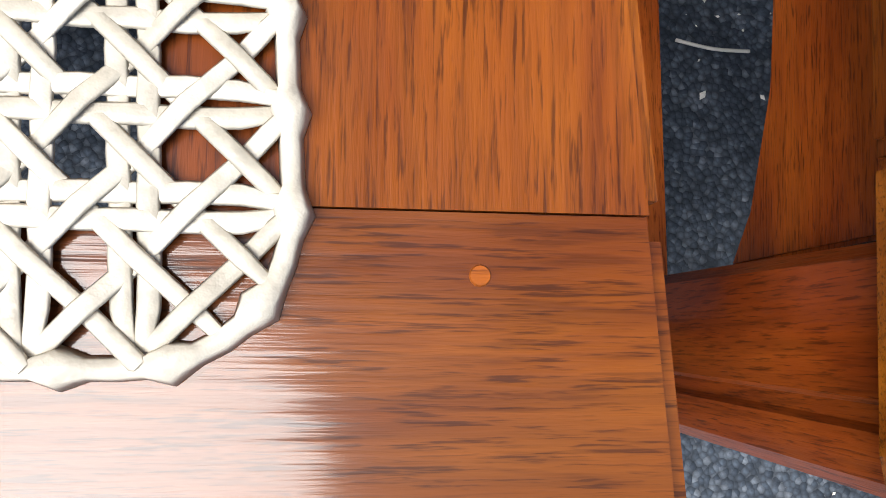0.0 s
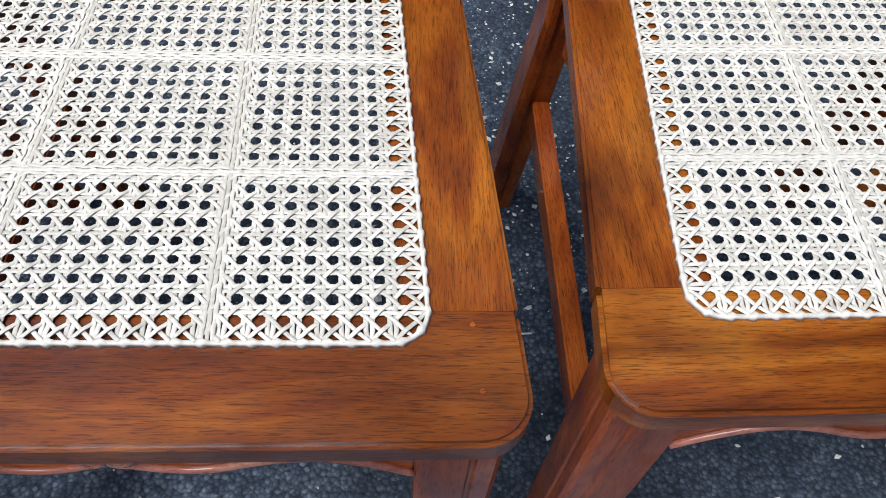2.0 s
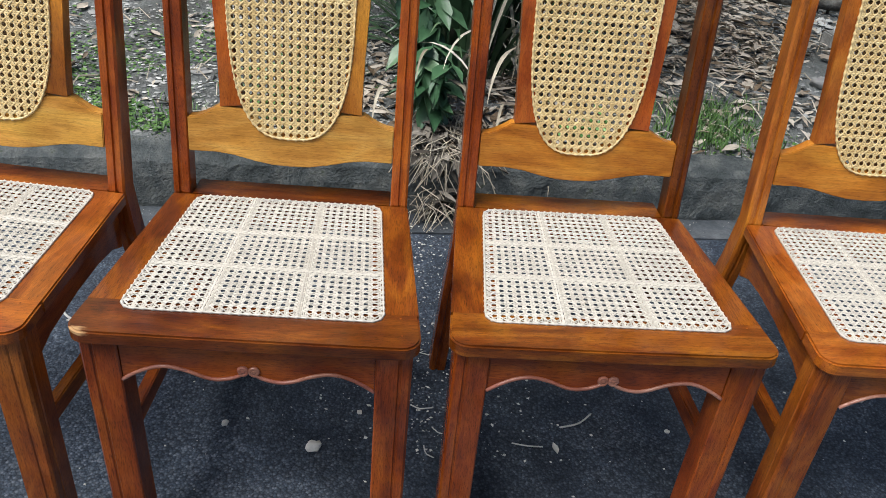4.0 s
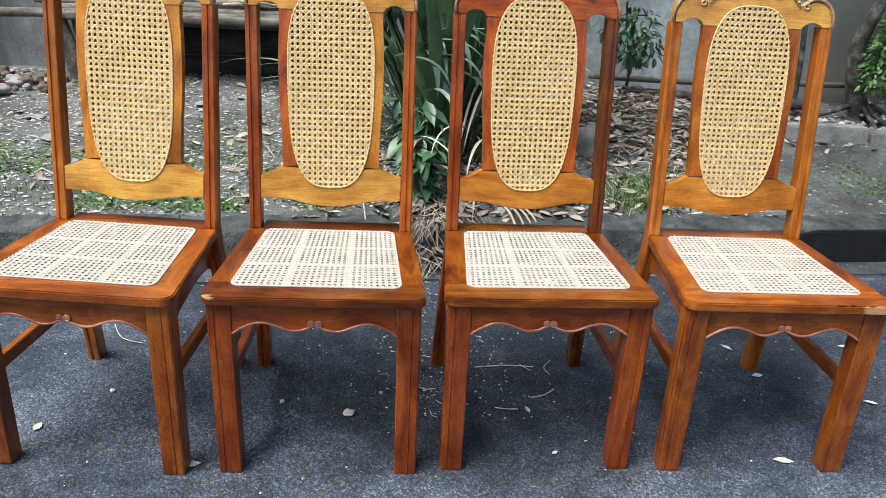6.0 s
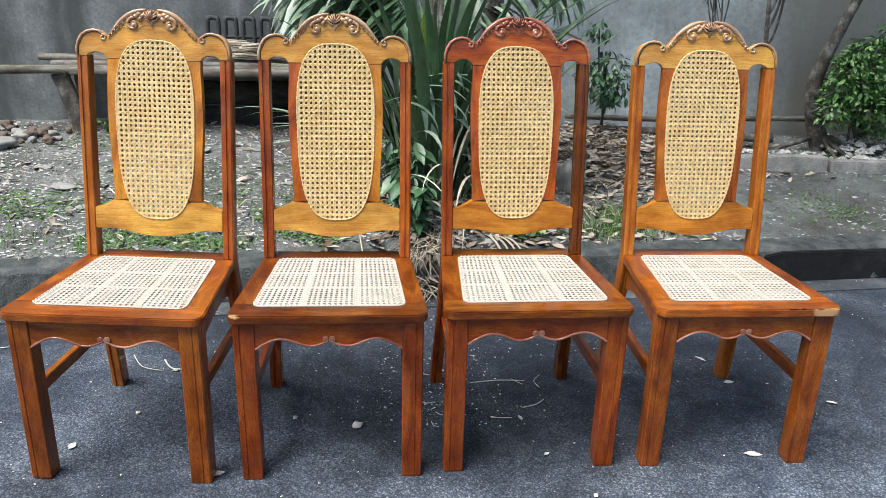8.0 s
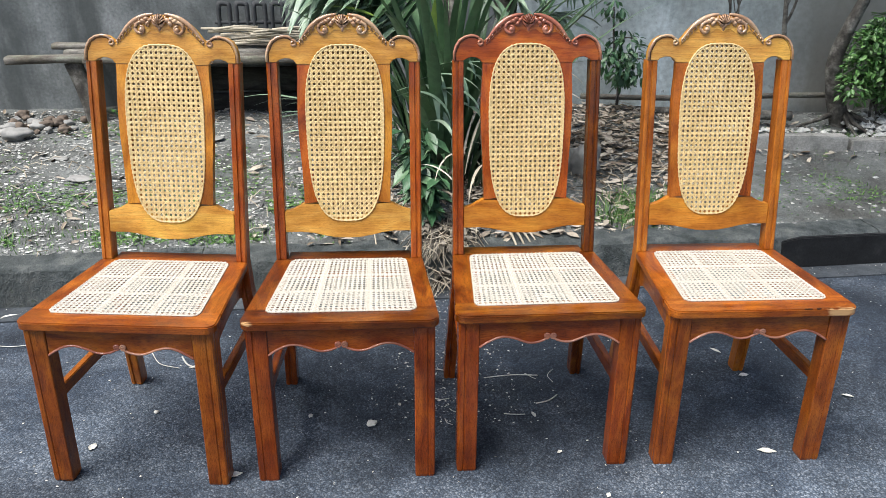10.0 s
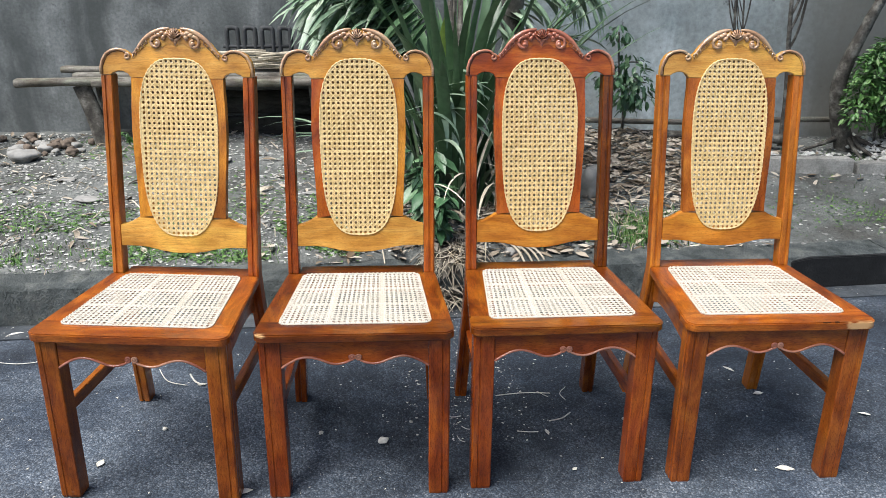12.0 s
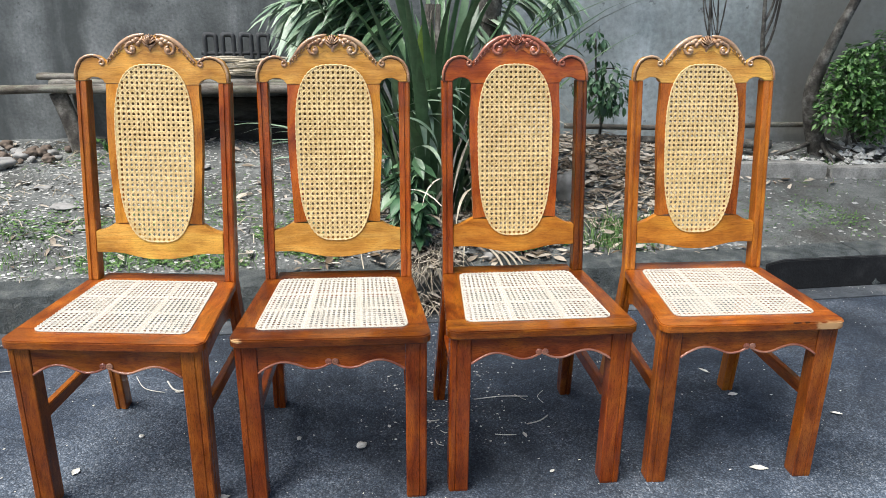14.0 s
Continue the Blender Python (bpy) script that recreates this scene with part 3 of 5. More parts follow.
def chair(seat_tone, post_tone, crest_tone, splat_tone, low_tone, apron_tone, label, spot, worn=None):
    top = new("dining_chair")
    tagged(top, label, "chair", group="row of cane chairs")
    # seat frame
    flat = lambda x, y: (x, y, S)
    under = lambda x, y: (x, y, S - 0.021)
    r = 0.026
    half = [(0.0, -0.0585), (0.10, -0.0582)]
    cx, cy = side_x(-0.03) - r, -0.0575 + r
    half += [(cx + r * math.cos(radians(a)), cy + r * math.sin(radians(a))) for a in range(-90, 1, 15)]
    half += [(side_x(0.0169), 0.0169), (0.1570, 0.0169), (0.1560, 0.0162), (0.0, 0.0162)]
    right = half[1:-1]
    outline = [half[0]] + right + [half[-1]] + [(-x, y) for x, y in reversed(right)]
    fr = part("front_rail", slab(outline, flat, under, 0.0028, lambda c: c.y < -0.02 or abs(c.x) > side_x(c.y) - 0.004), worn if worn else timber(seat_tone, 'x'), top,
         "front rail with a scuffed pale corner" if worn else "")
    if worn is WORN_RAIL:
        for x, ln, y, d in ((0.092, 0.020, -0.0562, 0.0024), (0.122, 0.012, -0.0558, 0.0042)):
            q = [(x, y), (x + ln * 0.3, y - d * 0.35), (x + ln, y + d * 0.1), (x + ln * 0.7, y + d), (x + ln * 0.35, y + d * 0.6), (x + ln * 0.1, y + d * 0.9)]
            part("gouge", slab(q, lambda x, y: (x, y, S + 0.0006), lambda x, y: (x, y, S - 0.002)), DARK_GROUND, fr, "dark gouge in the rail's edge")
    for x, y in ((0.2031, -0.0292), (0.1997, 0.0088)):
        bm = bmesh.new()
        bmesh.ops.create_cone(bm, cap_ends=True, segments=12, radius1=0.0017, radius2=0.0013, depth=0.0010, matrix=Matrix.Translation((x, y, S - 0.0001)))
        part("filled_nail_hole", bm, timber("russet", 'x'), fr, "pale filler in a small nail hole")
    for s in (-1, 1):
        q = [(s * side_x(0.0172), 0.0172), (s * 0.1585, 0.0172), (s * 0.1585 * taper(0.305), 0.3055), (s * 0.1390, 0.333), (s * side_x(0.333), 0.333)]
        part("side_rail", slab(q, flat, under, 0.0024, lambda c: abs(c.x) > side_x(c.y) - 0.004), timber("sienna" if seat_tone in ("mahogany", "tawny") else seat_tone, 'y'), top)
    q = [(-0.138, 0.3065), (0.138, 0.3065), (0.138, 0.3345), (0.1685, 0.3345), (0.1685, 0.392), (-0.1685, 0.392), (-0.1685, 0.3345), (-0.138, 0.3345)]
    part("rear_rail", slab(q, flat, under, 0.0016), timber(seat_tone, 'x'), top)
    seat = cane("cane_seat", seat_weave, SEAT_CANE, top, "stuff")
    seat["label"] = "pale woven cane seat with open octagonal holes"
    cane("seat_binding", seat_bind, SEAT_CANE, top)
    # front legs with a run groove down the front
    for s in (-1, 1):
        sec = [(0.170, 0.001), (0.170, -0.040), (0.172, -0.042), (0.2005, -0.042), (0.202, -0.0402), (0.2040, -0.0402), (0.2055, -0.042), (0.216, -0.042), (0.2195, -0.0385),
               (0.2195, -0.030), (0.2178, -0.0287), (0.2178, -0.0253), (0.2195, -0.024), (0.2195, 0.001), (0.216, 0.004), (0.173, 0.004)]
        rings = [[(s * x, y + 0.009 * (1 - z / 0.4285), z) for x, y in sec] for z in (0.006, 0.20, 0.4285)]
        rings.insert(0, [(s * (0.195 + (x - 0.195) * 0.94), -0.010 + (y + 0.019) * 0.94, 0.0) for x, y in sec])
        part("front_leg", loft(rings), timber(apron_tone, 'z'), top)
    # rear posts: leg below the seat, leaning stile above it
    for s in (-1, 1):
        sec = [(0.170, 0.003), (0.172, 0.0), (0.183, 0.0), (0.1845, 0.0035), (0.188, 0.0035), (0.1895, 0.0), (0.1955, 0.0), (0.199, 0.0035), (0.199, 0.035), (0.196, 0.038),
               (0.173, 0.038), (0.170, 0.035)]
        rings = []
        for z, yf, dx, k in ((0.0, 0.428, 0.014, 1.15), (0.008, 0.427, 0.014, 1.2), (0.20, 0.385, 0.006, 1.2), (0.36, 0.349, 0.0, 1.1), (0.452, 0.3345, 0.0, 1.0), (0.70, bp(0, 0.70)[1], 0, 1.0), (0.974, bp(0, 0.974)[1], 0, 1.0)):
            rings.append([(s * (0.1845 + (x - 0.1845) * k + dx), yf + d * k, bp(0, z)[2]) for x, d in sec])
        part("rear_post", loft(rings), timber(post_tone[s > 0], 'z'), top)
    # aprons under the seat
    low = [(0.0, 0.377), (0.006, 0.3765), (0.013, 0.374), (0.025, 0.369), (0.043, 0.366), (0.060, 0.369), (0.080, 0.3775), (0.100, 0.3835), (0.118, 0.384), (0.135, 0.379), (0.154, 0.369), (0.1695, 0.358)]
    sm = arc_pts([(x, 0, z) for x, z in low], 3)
    low = [(p.x, p.z) for p in sm]
    pts = [(0.1695, 0.4285)] + low[::-1] + [(-x, z) for x, z in low[1:]] + [(-0.1695, 0.4285)]
    ap = part("front_apron", slab(pts, lambda x, z: (x, -0.0375, z), lambda x, z: (x, -0.017, z), 0.001), timber(apron_tone, 'x'), top)
    for s in (-1, 1):
        bm = bmesh.new()
        run = [(s * x, -0.0385, z) for x, z in low if x > 0.012]
        curl = [(s * x, -0.0392, z) for x, z in spiral(0.0078, 0.3835, 0.0068, 0.0045, -1.2, -1.0, 1, 14)]
        tube(bm, curl[::-1] + run, 0.0030)
        blob(bm, (s * 0.0074, -0.0390, 0.3840), (0.0052, 0.0035, 0.0052))
        part("bead", bm, CARVED_RED, ap, "polished raised bead with curled ends", True)
    for s in (-1, 1):
        ln = [(0.006, 0.350), (0.02, 0.360), (0.05, 0.369), (0.15, 0.374), (0.23, 0.371), (0.29, 0.362), (0.332, 0.343)]
        pts = [(0.006, 0.4285)] + ln + [(0.332, 0.4285)]
        part("side_apron", slab(pts, lambda y, z: (s * (side_x(y) - 0.017), y, z), lambda y, z: (s * (side_x(y) - 0.037), y, z), 0.001), timber(apron_tone, 'y'), top)
        part("stretcher", slab([(0.006, 0.215), (0.378, 0.215), (0.374, 0.247), (0.006, 0.247)], lambda y, z: (s * (0.199 - 0.018 * y), y, z), lambda y, z: (s * (0.181 - 0.018 * y), y, z), 0.002), timber(apron_tone, 'y'), top)
    part("rear_apron", slab([(-0.168, 0.385), (0.168, 0.385), (0.168, 0.4285), (-0.168, 0.4285)], lambda x, z: (x, 0.352, z), lambda x, z: (x, 0.372, z), 0.001), timber(apron_tone, 'x'), top)
    # back: lower rail, two stiles round the oval, crest rail
    hole = oval(0.955, 96)
    right_hole = sorted([p for p in hole if p[0] >= -1e-6], key=lambda p: p[1])
    zl, zu = 0.604, 0.968
    lowhole = [p for p in right_hole if p[1] < zl]
    midhole = [p for p in right_hole if zl <= p[1] <= zu]
    uphole = [p for p in right_hole if p[1] > zu]
    (xa, za), (xb, zb) = midhole[-1], uphole[0]
    seam = (xa + (xb - xa) * (zu - za) / (zb - za), zu)   # where the crest rail meets the stiles
    midhole = midhole + [seam]
    uphole = [(seam[0], zu + 0.0004)] + uphole
    rail = [(0.0, 0.508), (0.03, 0.509), (0.06, 0.514), (0.095, 0.522), (0.125, 0.5255), (0.1695, 0.525), (0.1695, 0.582), (0.158, 0.5835), (0.145, 0.588), (0.130, 0.596), (0.120, 0.6025), (0.1155, 0.6035)]
    h = rail + lowhole[::-1]
    h = [p for p in h if p[0] > 1e-5]
    pts = [(0, 0.508)] + h + [(0, lowhole[0][1])] + [(-x, z) for x, z in reversed(h)]
    f0 = lambda x, z: bp(x, z, 0.0)
    f1 = lambda x, z: bp(x, z, 0.021)
    part("lower_rail", slab(pts, f0, f1, 0.0015), timber(low_tone, 'x'), top, "wavy lower back rail of lighter wood")
    for s in (-1, 1):
        outer = [(0.1155, 0.6037), (0.1155, 0.63), (0.118, 0.70), (0.1225, 0.78), (0.124, 0.84), (0.1225, 0.90), (0.120, 0.94), (0.1206, 0.9686)]
        pts = [(s * x, z) for x, z in outer] + [(s * x, z) for x, z in reversed(midhole)]
        part("splat_stile", slab(pts, f0, f1, 0.0006), timber(splat_tone[s > 0], 'z'), top)
    crest = [(0.0, 1.0905), (0.03, 1.0885), (0.055, 1.081), (0.075, 1.0675), (0.092, 1.050), (0.104, 1.0345), (0.112, 1.0265), (0.120, 1.0225), (0.128, 1.030), (0.140, 1.0375), (0.152, 1.0395),
             (0.168, 1.0365), (0.182, 1.028), (0.192, 1.0125), (0.1965, 0.995), (0.1975, 0.9745), (0.1705, 0.9745), (0.166, 0.9795), (0.152, 0.9845), (0.139, 0.984), (0.128, 0.979), (0.1208, 0.9690)]
    h = crest[1:] + [p for p in uphole if p[0] > 1e-5]
    topz = uphole[-1][1]
    pts = [crest[0]] + h + [(0, topz)] + [(-x, z) for x, z in reversed(h)]
    carved = CARVED_RED if crest_tone == "cherry" else CARVED
    cr = part("crest_rail", slab(pts, lambda x, z: bp(x, z, -0.001), lambda x, z: bp(x, z, 0.025), 0.0018), timber(crest_tone, 'x'), top, "arched crest rail with scrolled shoulders")
    for s in (-1, 1):
        bm = bmesh.new()
        sh = [(0.1965, 0.976), (0.196, 0.996), (0.1915, 1.0125), (0.182, 1.0275), (0.168, 1.0365), (0.152, 1.040), (0.139, 1.0385), (0.129, 1.033)]
        sh += spiral(0.1275, 1.0225, 0.0085, 0.003, 1.3, 1.1, 1, 12)
        tube(bm, [bp(s * x, z, -0.002) for x, z in sh], lambda t: 0.0036 - 0.0008 * t)
        part("shoulder_bead", bm, carved, cr, "raised bead ending in small scrolls", True)
        bm = bmesh.new()
        inner = [(x - (0.0050 if x > 0.19 else 0.0042 * (x - 0.14) / 0.05), z - (0.0 if z < 1.0 else 0.0050)) for x, z in sh[:8]]
        tube(bm, [bp(s * x, z, 0.0004) for x, z in inner], 0.0019, 5)
        part("groove", bm, DARK_GROUND, cr, "dark stained groove beside the bead", True)
    # carved ornament: stained ground, shell, scrolls, pendant and leaf edges
    hi = [(0.0, 1.0875), (0.03, 1.0855), (0.055, 1.078), (0.074, 1.065), (0.090, 1.048), (0.104, 1.0315)]
    lo = [(0.092, 1.038), (0.076, 1.049), (0.062, 1.046), (0.048, 1.043), (0.034, 1.046), (0.020, 1.056), (0.008, 1.054), (0.0, 1.047)]
    h = hi[1:] + lo[:-1]
    pts = [hi[0]] + h + [lo[-1]] + [(-x, z) for x, z in reversed(h)]
    part("carved_ground", slab(pts, lambda x, z: bp(x, z, -0.0022), lambda x, z: bp(x, z, 0.002)), timber(crest_tone, 'x'), cr, "recessed ground of the carving")
    bm = bmesh.new()
    for k in range(-3, 4):
        a = k * 0.40
        tube(bm, [bp(0.002 * math.sin(a), 1.071, -0.009), bp(0.0095 * math.sin(a), 1.073 + 0.010 * math.cos(a), -0.0135), bp(0.0165 * math.sin(a), 1.074 + 0.0205 * math.cos(a), -0.007)], lambda t: 0.0012 + 0.0012 * t, 5)
    for s in (-1, 1):
        tube(bm, [bp(s * x, z, -0.006) for x, z in ((0.002, 1.066), (0.011, 1.069), (0.0185, 1.078), (0.0185, 1.089))], lambda t: 0.0030 - 0.001 * t, 6)
    blob(bm, bp(0, 1.060, -0.002), (0.0045, 0.004, 0.010))
    for s in (-1, 1):
        blob(bm, bp(s * 0.006, 1.066, -0.003), (0.004, 0.004, 0.007), s * 0.7)
        sp = [(0.017, 1.081), (0.026, 1.073), (0.030, 1.064)]
        tube(bm, [bp(s * x, z, -0.003) for x, z in sp], 0.0035, 6)
        for x, z, q in ((0.022, 1.079, 0.5), (0.029, 1.071, 0.9), (0.033, 1.082, 0.2), (0.040, 1.077, -0.3)):
            blob(bm, bp(s * x, z, -0.0035), (0.0082, 0.007, 0.0055), s * q)
        # C scroll with a round eye
        c = spiral(0.048, 1.058, 0.0165, 0.006, 1.9, -1.05, 1, 18)
        tube(bm, [bp(s * x, z, -0.003 - 0.002 * k / 18) for k, (x, z) in enumerate(c)], lambda t: 0.0046 - 0.0012 * t, 6)
        blob(bm, bp(s * 0.0455, 1.055, -0.004), (0.0068, 0.0065, 0.0068))
        # serrated acanthus edge running down the arch
        edge = [(0.014, 1.0935), (0.026, 1.0922), (0.039, 1.0890), (0.053, 1.0835), (0.066, 1.0755), (0.078, 1.066), (0.088, 1.0555), (0.097, 1.0445), (0.105, 1.035), (0.112, 1.028)]
        tube(bm, arc_pts([bp(s * x, z, -0.002) for x, z in edge], 3), lambda t: 0.0024 + 0.0040 * math.sin(3.1416 * min(1.0, t * 1.1 + 0.02)), 7)
        for k, (x, z) in enumerate(edge[3:]):
            f = 1 - 0.07 * k
            root = (x - 0.001, z - 0.001)
            mid = (x - 0.006 * f, z - 0.0105 * f)
            end = (x + 0.002 * f, z - 0.0185 * f)
            tube(bm, [bp(s * px, pz, -0.003) for px, pz in (root, mid, end)], lambda t: (0.0046 - 0.0038 * t) * f, 6)
    part("carving", bm, carved, cr, "carved shell, scrolls and leaves in relief", True)
    bm = bmesh.new()
    blob(bm, bp(0, 1.081, -0.003), (0.0145, 0.0085, 0.0135))
    part("shell_ground", bm, DARK_GROUND, cr, "dark stained hollow of the carved shell", True)
    for s in (-1, 1):
        bm = bmesh.new()
        c = spiral(0.048, 1.058, 0.0118, 0.0090, 1.9, -0.75, 1, 16)
        tube(bm, [bp(s * x, z, -0.0015) for x, z in c], 0.0022, 5)
        part("groove", bm, DARK_GROUND, cr, "dark stained groove inside the scroll", True)
    back = cane("cane_back", back_weave, BACK_CANE, top, "stuff")
    back["label"] = "golden woven cane oval in the backrest"
    cane("back_binding", back_bind, BACK_CANE, top)
    rear = cane("rear_cane", back_weave, SHADED_CANE, top, "stuff")
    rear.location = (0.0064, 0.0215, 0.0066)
    rear["label"] = "rear cane layer, coloured darker for the shade behind the front weave"
    x, y, turn, tilt = spot
    top.matrix_world = pose(x, y, 0, 0, tilt, turn)
    return top


chair("russet", ("copper", "cherry"), "honey", ("amber", "amber"), "honey", "russet", "varnished brown wooden chair with honey crest rail and cane panels", (-0.6945, -0.001, -3.88, 0.65))
chair("mahogany", ("auburn", "cherry"), "honey", ("cherry", "amber"), "honey", "auburn", "varnished mahogany chair with light crest rail and chipped seat corner", (-0.1855, 0.0, 0.91, 0), CHIPPED_RAIL)
chair("tawny", ("auburn", "mahogany"), "cherry", ("cherry", "cherry"), "amber", "auburn", "varnished red-brown wooden chair with cherry crest and cane panels", (0.3084, 0.0276, 2.21, 0))
chair("russet", ("copper", "copper"), "honey", ("copper", "russet"), "amber", "russet", "varnished brown wooden chair with scuffed seat edge and cane panels", (0.8199, 0.0342, 0.76, 0), WORN_RAIL)


# ---- plants ----
def blade(bm, base, heading, length, width, lift, droop, fold=0.25, seg=9, sway=0.0, peak=0.35):
    """One long strap leaf: it leaves base at lift degrees above level and bends down by droop degrees on its way."""
    p = Vector(base)
    h = Vector((math.cos(heading), math.sin(heading), 0))
    side = Vector((-h.y, h.x, 0))
    rows = []
    for k in range(seg + 1):
        t = k / seg
        a = radians(lift - droop * t ** 1.5)
        d = h * math.cos(a) + Vector((0, 0, 1)) * math.sin(a) + side * sway * t
        nrm = Vector((0, 0, 1)) * math.cos(a) - h * math.sin(a)
        w = width / 2 * (min(1.0, 0.35 + t / peak * 0.65) if t < peak else max(0.02, 1 - ((t - peak) / (1 - peak)) ** 1.8))
        rows.append([bm.verts.new(p - side * w + nrm * w * fold), bm.verts.new(p), bm.verts.new(p + side * w + nrm * w * fold)])
        p = p + d.normalized() * (length / seg)
    for a, c in zip(rows, rows[1:]):
        for i in range(2):
            bm.faces.new((a[i], a[i + 1], c[i + 1], c[i]))


def leaf_into(V, F, place, heading, lift, length, width, roll=0.0, bend=0.25):
    """One small leaf into raw vertex and face lists."""
    h = Vector((math.cos(heading) * math.cos(lift), math.sin(heading) * math.cos(lift), math.sin(lift)))
    side = Vector((-math.sin(heading), math.cos(heading), 0))
    up = side.cross(h) * -1
    side = side * math.cos(roll) + up * math.sin(roll)
    up = h.cross(side)
    b = len(V)
    p = Vector(place)
    for t, w in ((0.0, 0.06), (0.3, 0.85), (0.6, 0.9), (1.0, 0.03)):
        q = p + h * length * t - up * bend * length * t * t
        V.append(q - side * w * width / 2 + up * 0.1 * width)
        V.append(q - up * 0.04 * width)
        V.append(q + side * w * width / 2 + up * 0.1 * width)
    for r in range(3):
        for c in range(2):
            a = b + 3 * r + c
            F.append((a, a + 1, a + 4, a + 3))


def strap_clump():
    top = tagged(new("strap_leaf_plant"), "tall dark green strap-leaved plant behind the kerb", "plant")
    r = random.Random(11)
    cx, cy = 0.16, 1.95
    for k in range(105):
        a = r.uniform(0, 6.283)
        q = r.uniform(0, 0.16)
        x, y = cx + q * 1.3 * math.cos(a), cy + q * math.sin(a)
        bm = bmesh.new()
        blade(bm, (x, y, soil_z(x, y) - 0.02), a + r.uniform(-0.5, 0.5), r.uniform(0.75, 1.45), r.uniform(0.032, 0.07), r.uniform(64, 89), r.uniform(10, 75), 0.3, 10, r.uniform(-0.15, 0.15))
        part("leaf", bm, BLADE_DARK, top, smooth=True)
    # shorter, darker leaves at the foot
    for k in range(70):
        a = r.uniform(0, 6.283)
        x, y = cx + 0.16 * math.cos(a), cy + 0.12 * math.sin(a) - 0.1
        bm = bmesh.new()
        blade(bm, (x, y, soil_z(x, y) - 0.01), a + r.uniform(-0.4, 0.4), r.uniform(0.3, 0.62), r.uniform(0.018, 0.04), r.uniform(45, 80), r.uniform(50, 130), 0.3, 8, r.uniform(-0.2, 0.2))
        part("leaf", bm, BLADE_DARK, top, smooth=True)
    # broad pale leaves arching out between the chairs
    for x, z, hd, ln, w, lift, droop in ((0.0, 0.62, -1.2, 0.50, 0.042, 55, 165), (0.03, 0.66, -0.6, 0.46, 0.04, 48, 150), (-0.06, 0.60, -1.9, 0.46, 0.045, 50, 160), (0.10, 0.70, -0.3, 0.42, 0.036, 40, 130),
                                         (-0.02, 0.52, -1.0, 0.44, 0.04, 40, 150), (0.05, 0.78, -0.9, 0.40, 0.036, 35, 120), (-0.03, 0.68, -1.5, 0.5, 0.05, 60, 175), (0.02, 0.6, -1.35, 0.48, 0.046, 45, 160), (0.06, 0.72, -1.1, 0.46, 0.04, 30, 130), (-0.12, 0.55, -2.4, 0.42, 0.04, 45, 140), (0.08, 0.56, -0.7, 0.40, 0.036, 30, 130)):
        bm = bmesh.new()
        blade(bm, (x, 1.88, z), hd, ln, w, lift, droop, 0.2, 12)
        part("leaf", bm, BLADE_PALE, top, "pale green arching leaf", True)
    for x, y, z, hd, ln, w, lift, droop in ((0.00, 1.62, 0.735, -0.35, 0.30, 0.034, 22, 75), (-0.10, 1.60, 0.665, -0.5, 0.34, 0.036, 25, 115), (0.02, 1.62, 0.665, -0.45, 0.34, 0.036, 30, 120),
                                            (0.05, 1.66, 0.775, -0.2, 0.28, 0.03, 25, 80), (-0.08, 1.64, 0.69, -0.1, 0.30, 0.03, 20, 90), (-0.14, 1.66, 0.60, -2.4, 0.30, 0.034, 35, 120), (0.03, 1.60, 0.55, -1.0, 0.28, 0.03, 30, 110)):
        bm = bmesh.new()
        blade(bm, (x, y, z), hd, ln, w, lift, droop, 0.2, 12)
        part("leaf", bm, BLADE_PALE, top, "pale green arching leaf", True)
    # low spreading leaves towards the wall
    for x, y, hd, ln in ((-0.1, 2.15, 3.0, 0.75), (-0.12, 2.2, 2.75, 0.85), (-0.1, 2.25, 3.3, 0.7), (-0.2, 2.2, 2.5, 0.7), (-0.15, 2.1, 3.45, 0.62), (-0.18, 2.3, 2.9, 0.9)):
        bm = bmesh.new()
        blade(bm, (x, y, soil_z(x, y) + 0.1), hd, ln, 0.04, 32, 60, 0.2, 9)
        part("leaf", bm, BLADE_PALE, top, "pale green low leaf", True)
    bm = bmesh.new()
    blade(bm, (-0.16, 1.86, 0.97), 2.9, 0.24, 0.055, 18, 20, 0.35, 8)
    part("leaf", bm, BLADE_LIME, top, "bright lime green leaf", True)
    bm = bmesh.new()
    blade(bm, (0.10, 1.95, 0.86), -1.6, 0.24, 0.06, 70, 10, 0.3, 8)
    part("leaf", bm, BLADE_LIME, top, "bright lime green leaf", True)
    # withered leaves
    for k in range(26):
        x = r.uniform(0.22, 0.46)
        y = r.uniform(1.7, 1.95)
        bm = bmesh.new()
        blade(bm, (x, y, r.uniform(0.35, 0.78)), r.uniform(-2.2, -0.2), r.uniform(0.2, 0.45), r.uniform(0.008, 0.02), r.uniform(-40, 30), r.uniform(40, 90), 0.5, 7, r.uniform(-0.4, 0.4))
        part("leaf", bm, BLADE_DRY, top, "withered straw-coloured leaf", True)
    for k in range(8):
        x = r.uniform(-0.1, 0.3)
        y = kerb_y(x) + r.uniform(0.0, 0.3)
        bm = bmesh.new()
        blade(bm, (x, y + 0.2, r.uniform(0.2, 0.42)), r.uniform(-2.3, -0.8), r.uniform(0.25, 0.4), r.uniform(0.008, 0.016), r.uniform(0, 30), r.uniform(70, 110), 0.5, 7, r.uniform(-0.3, 0.3))
        part("leaf", bm, BLADE_DRY, top, "withered straw-coloured leaf", True)
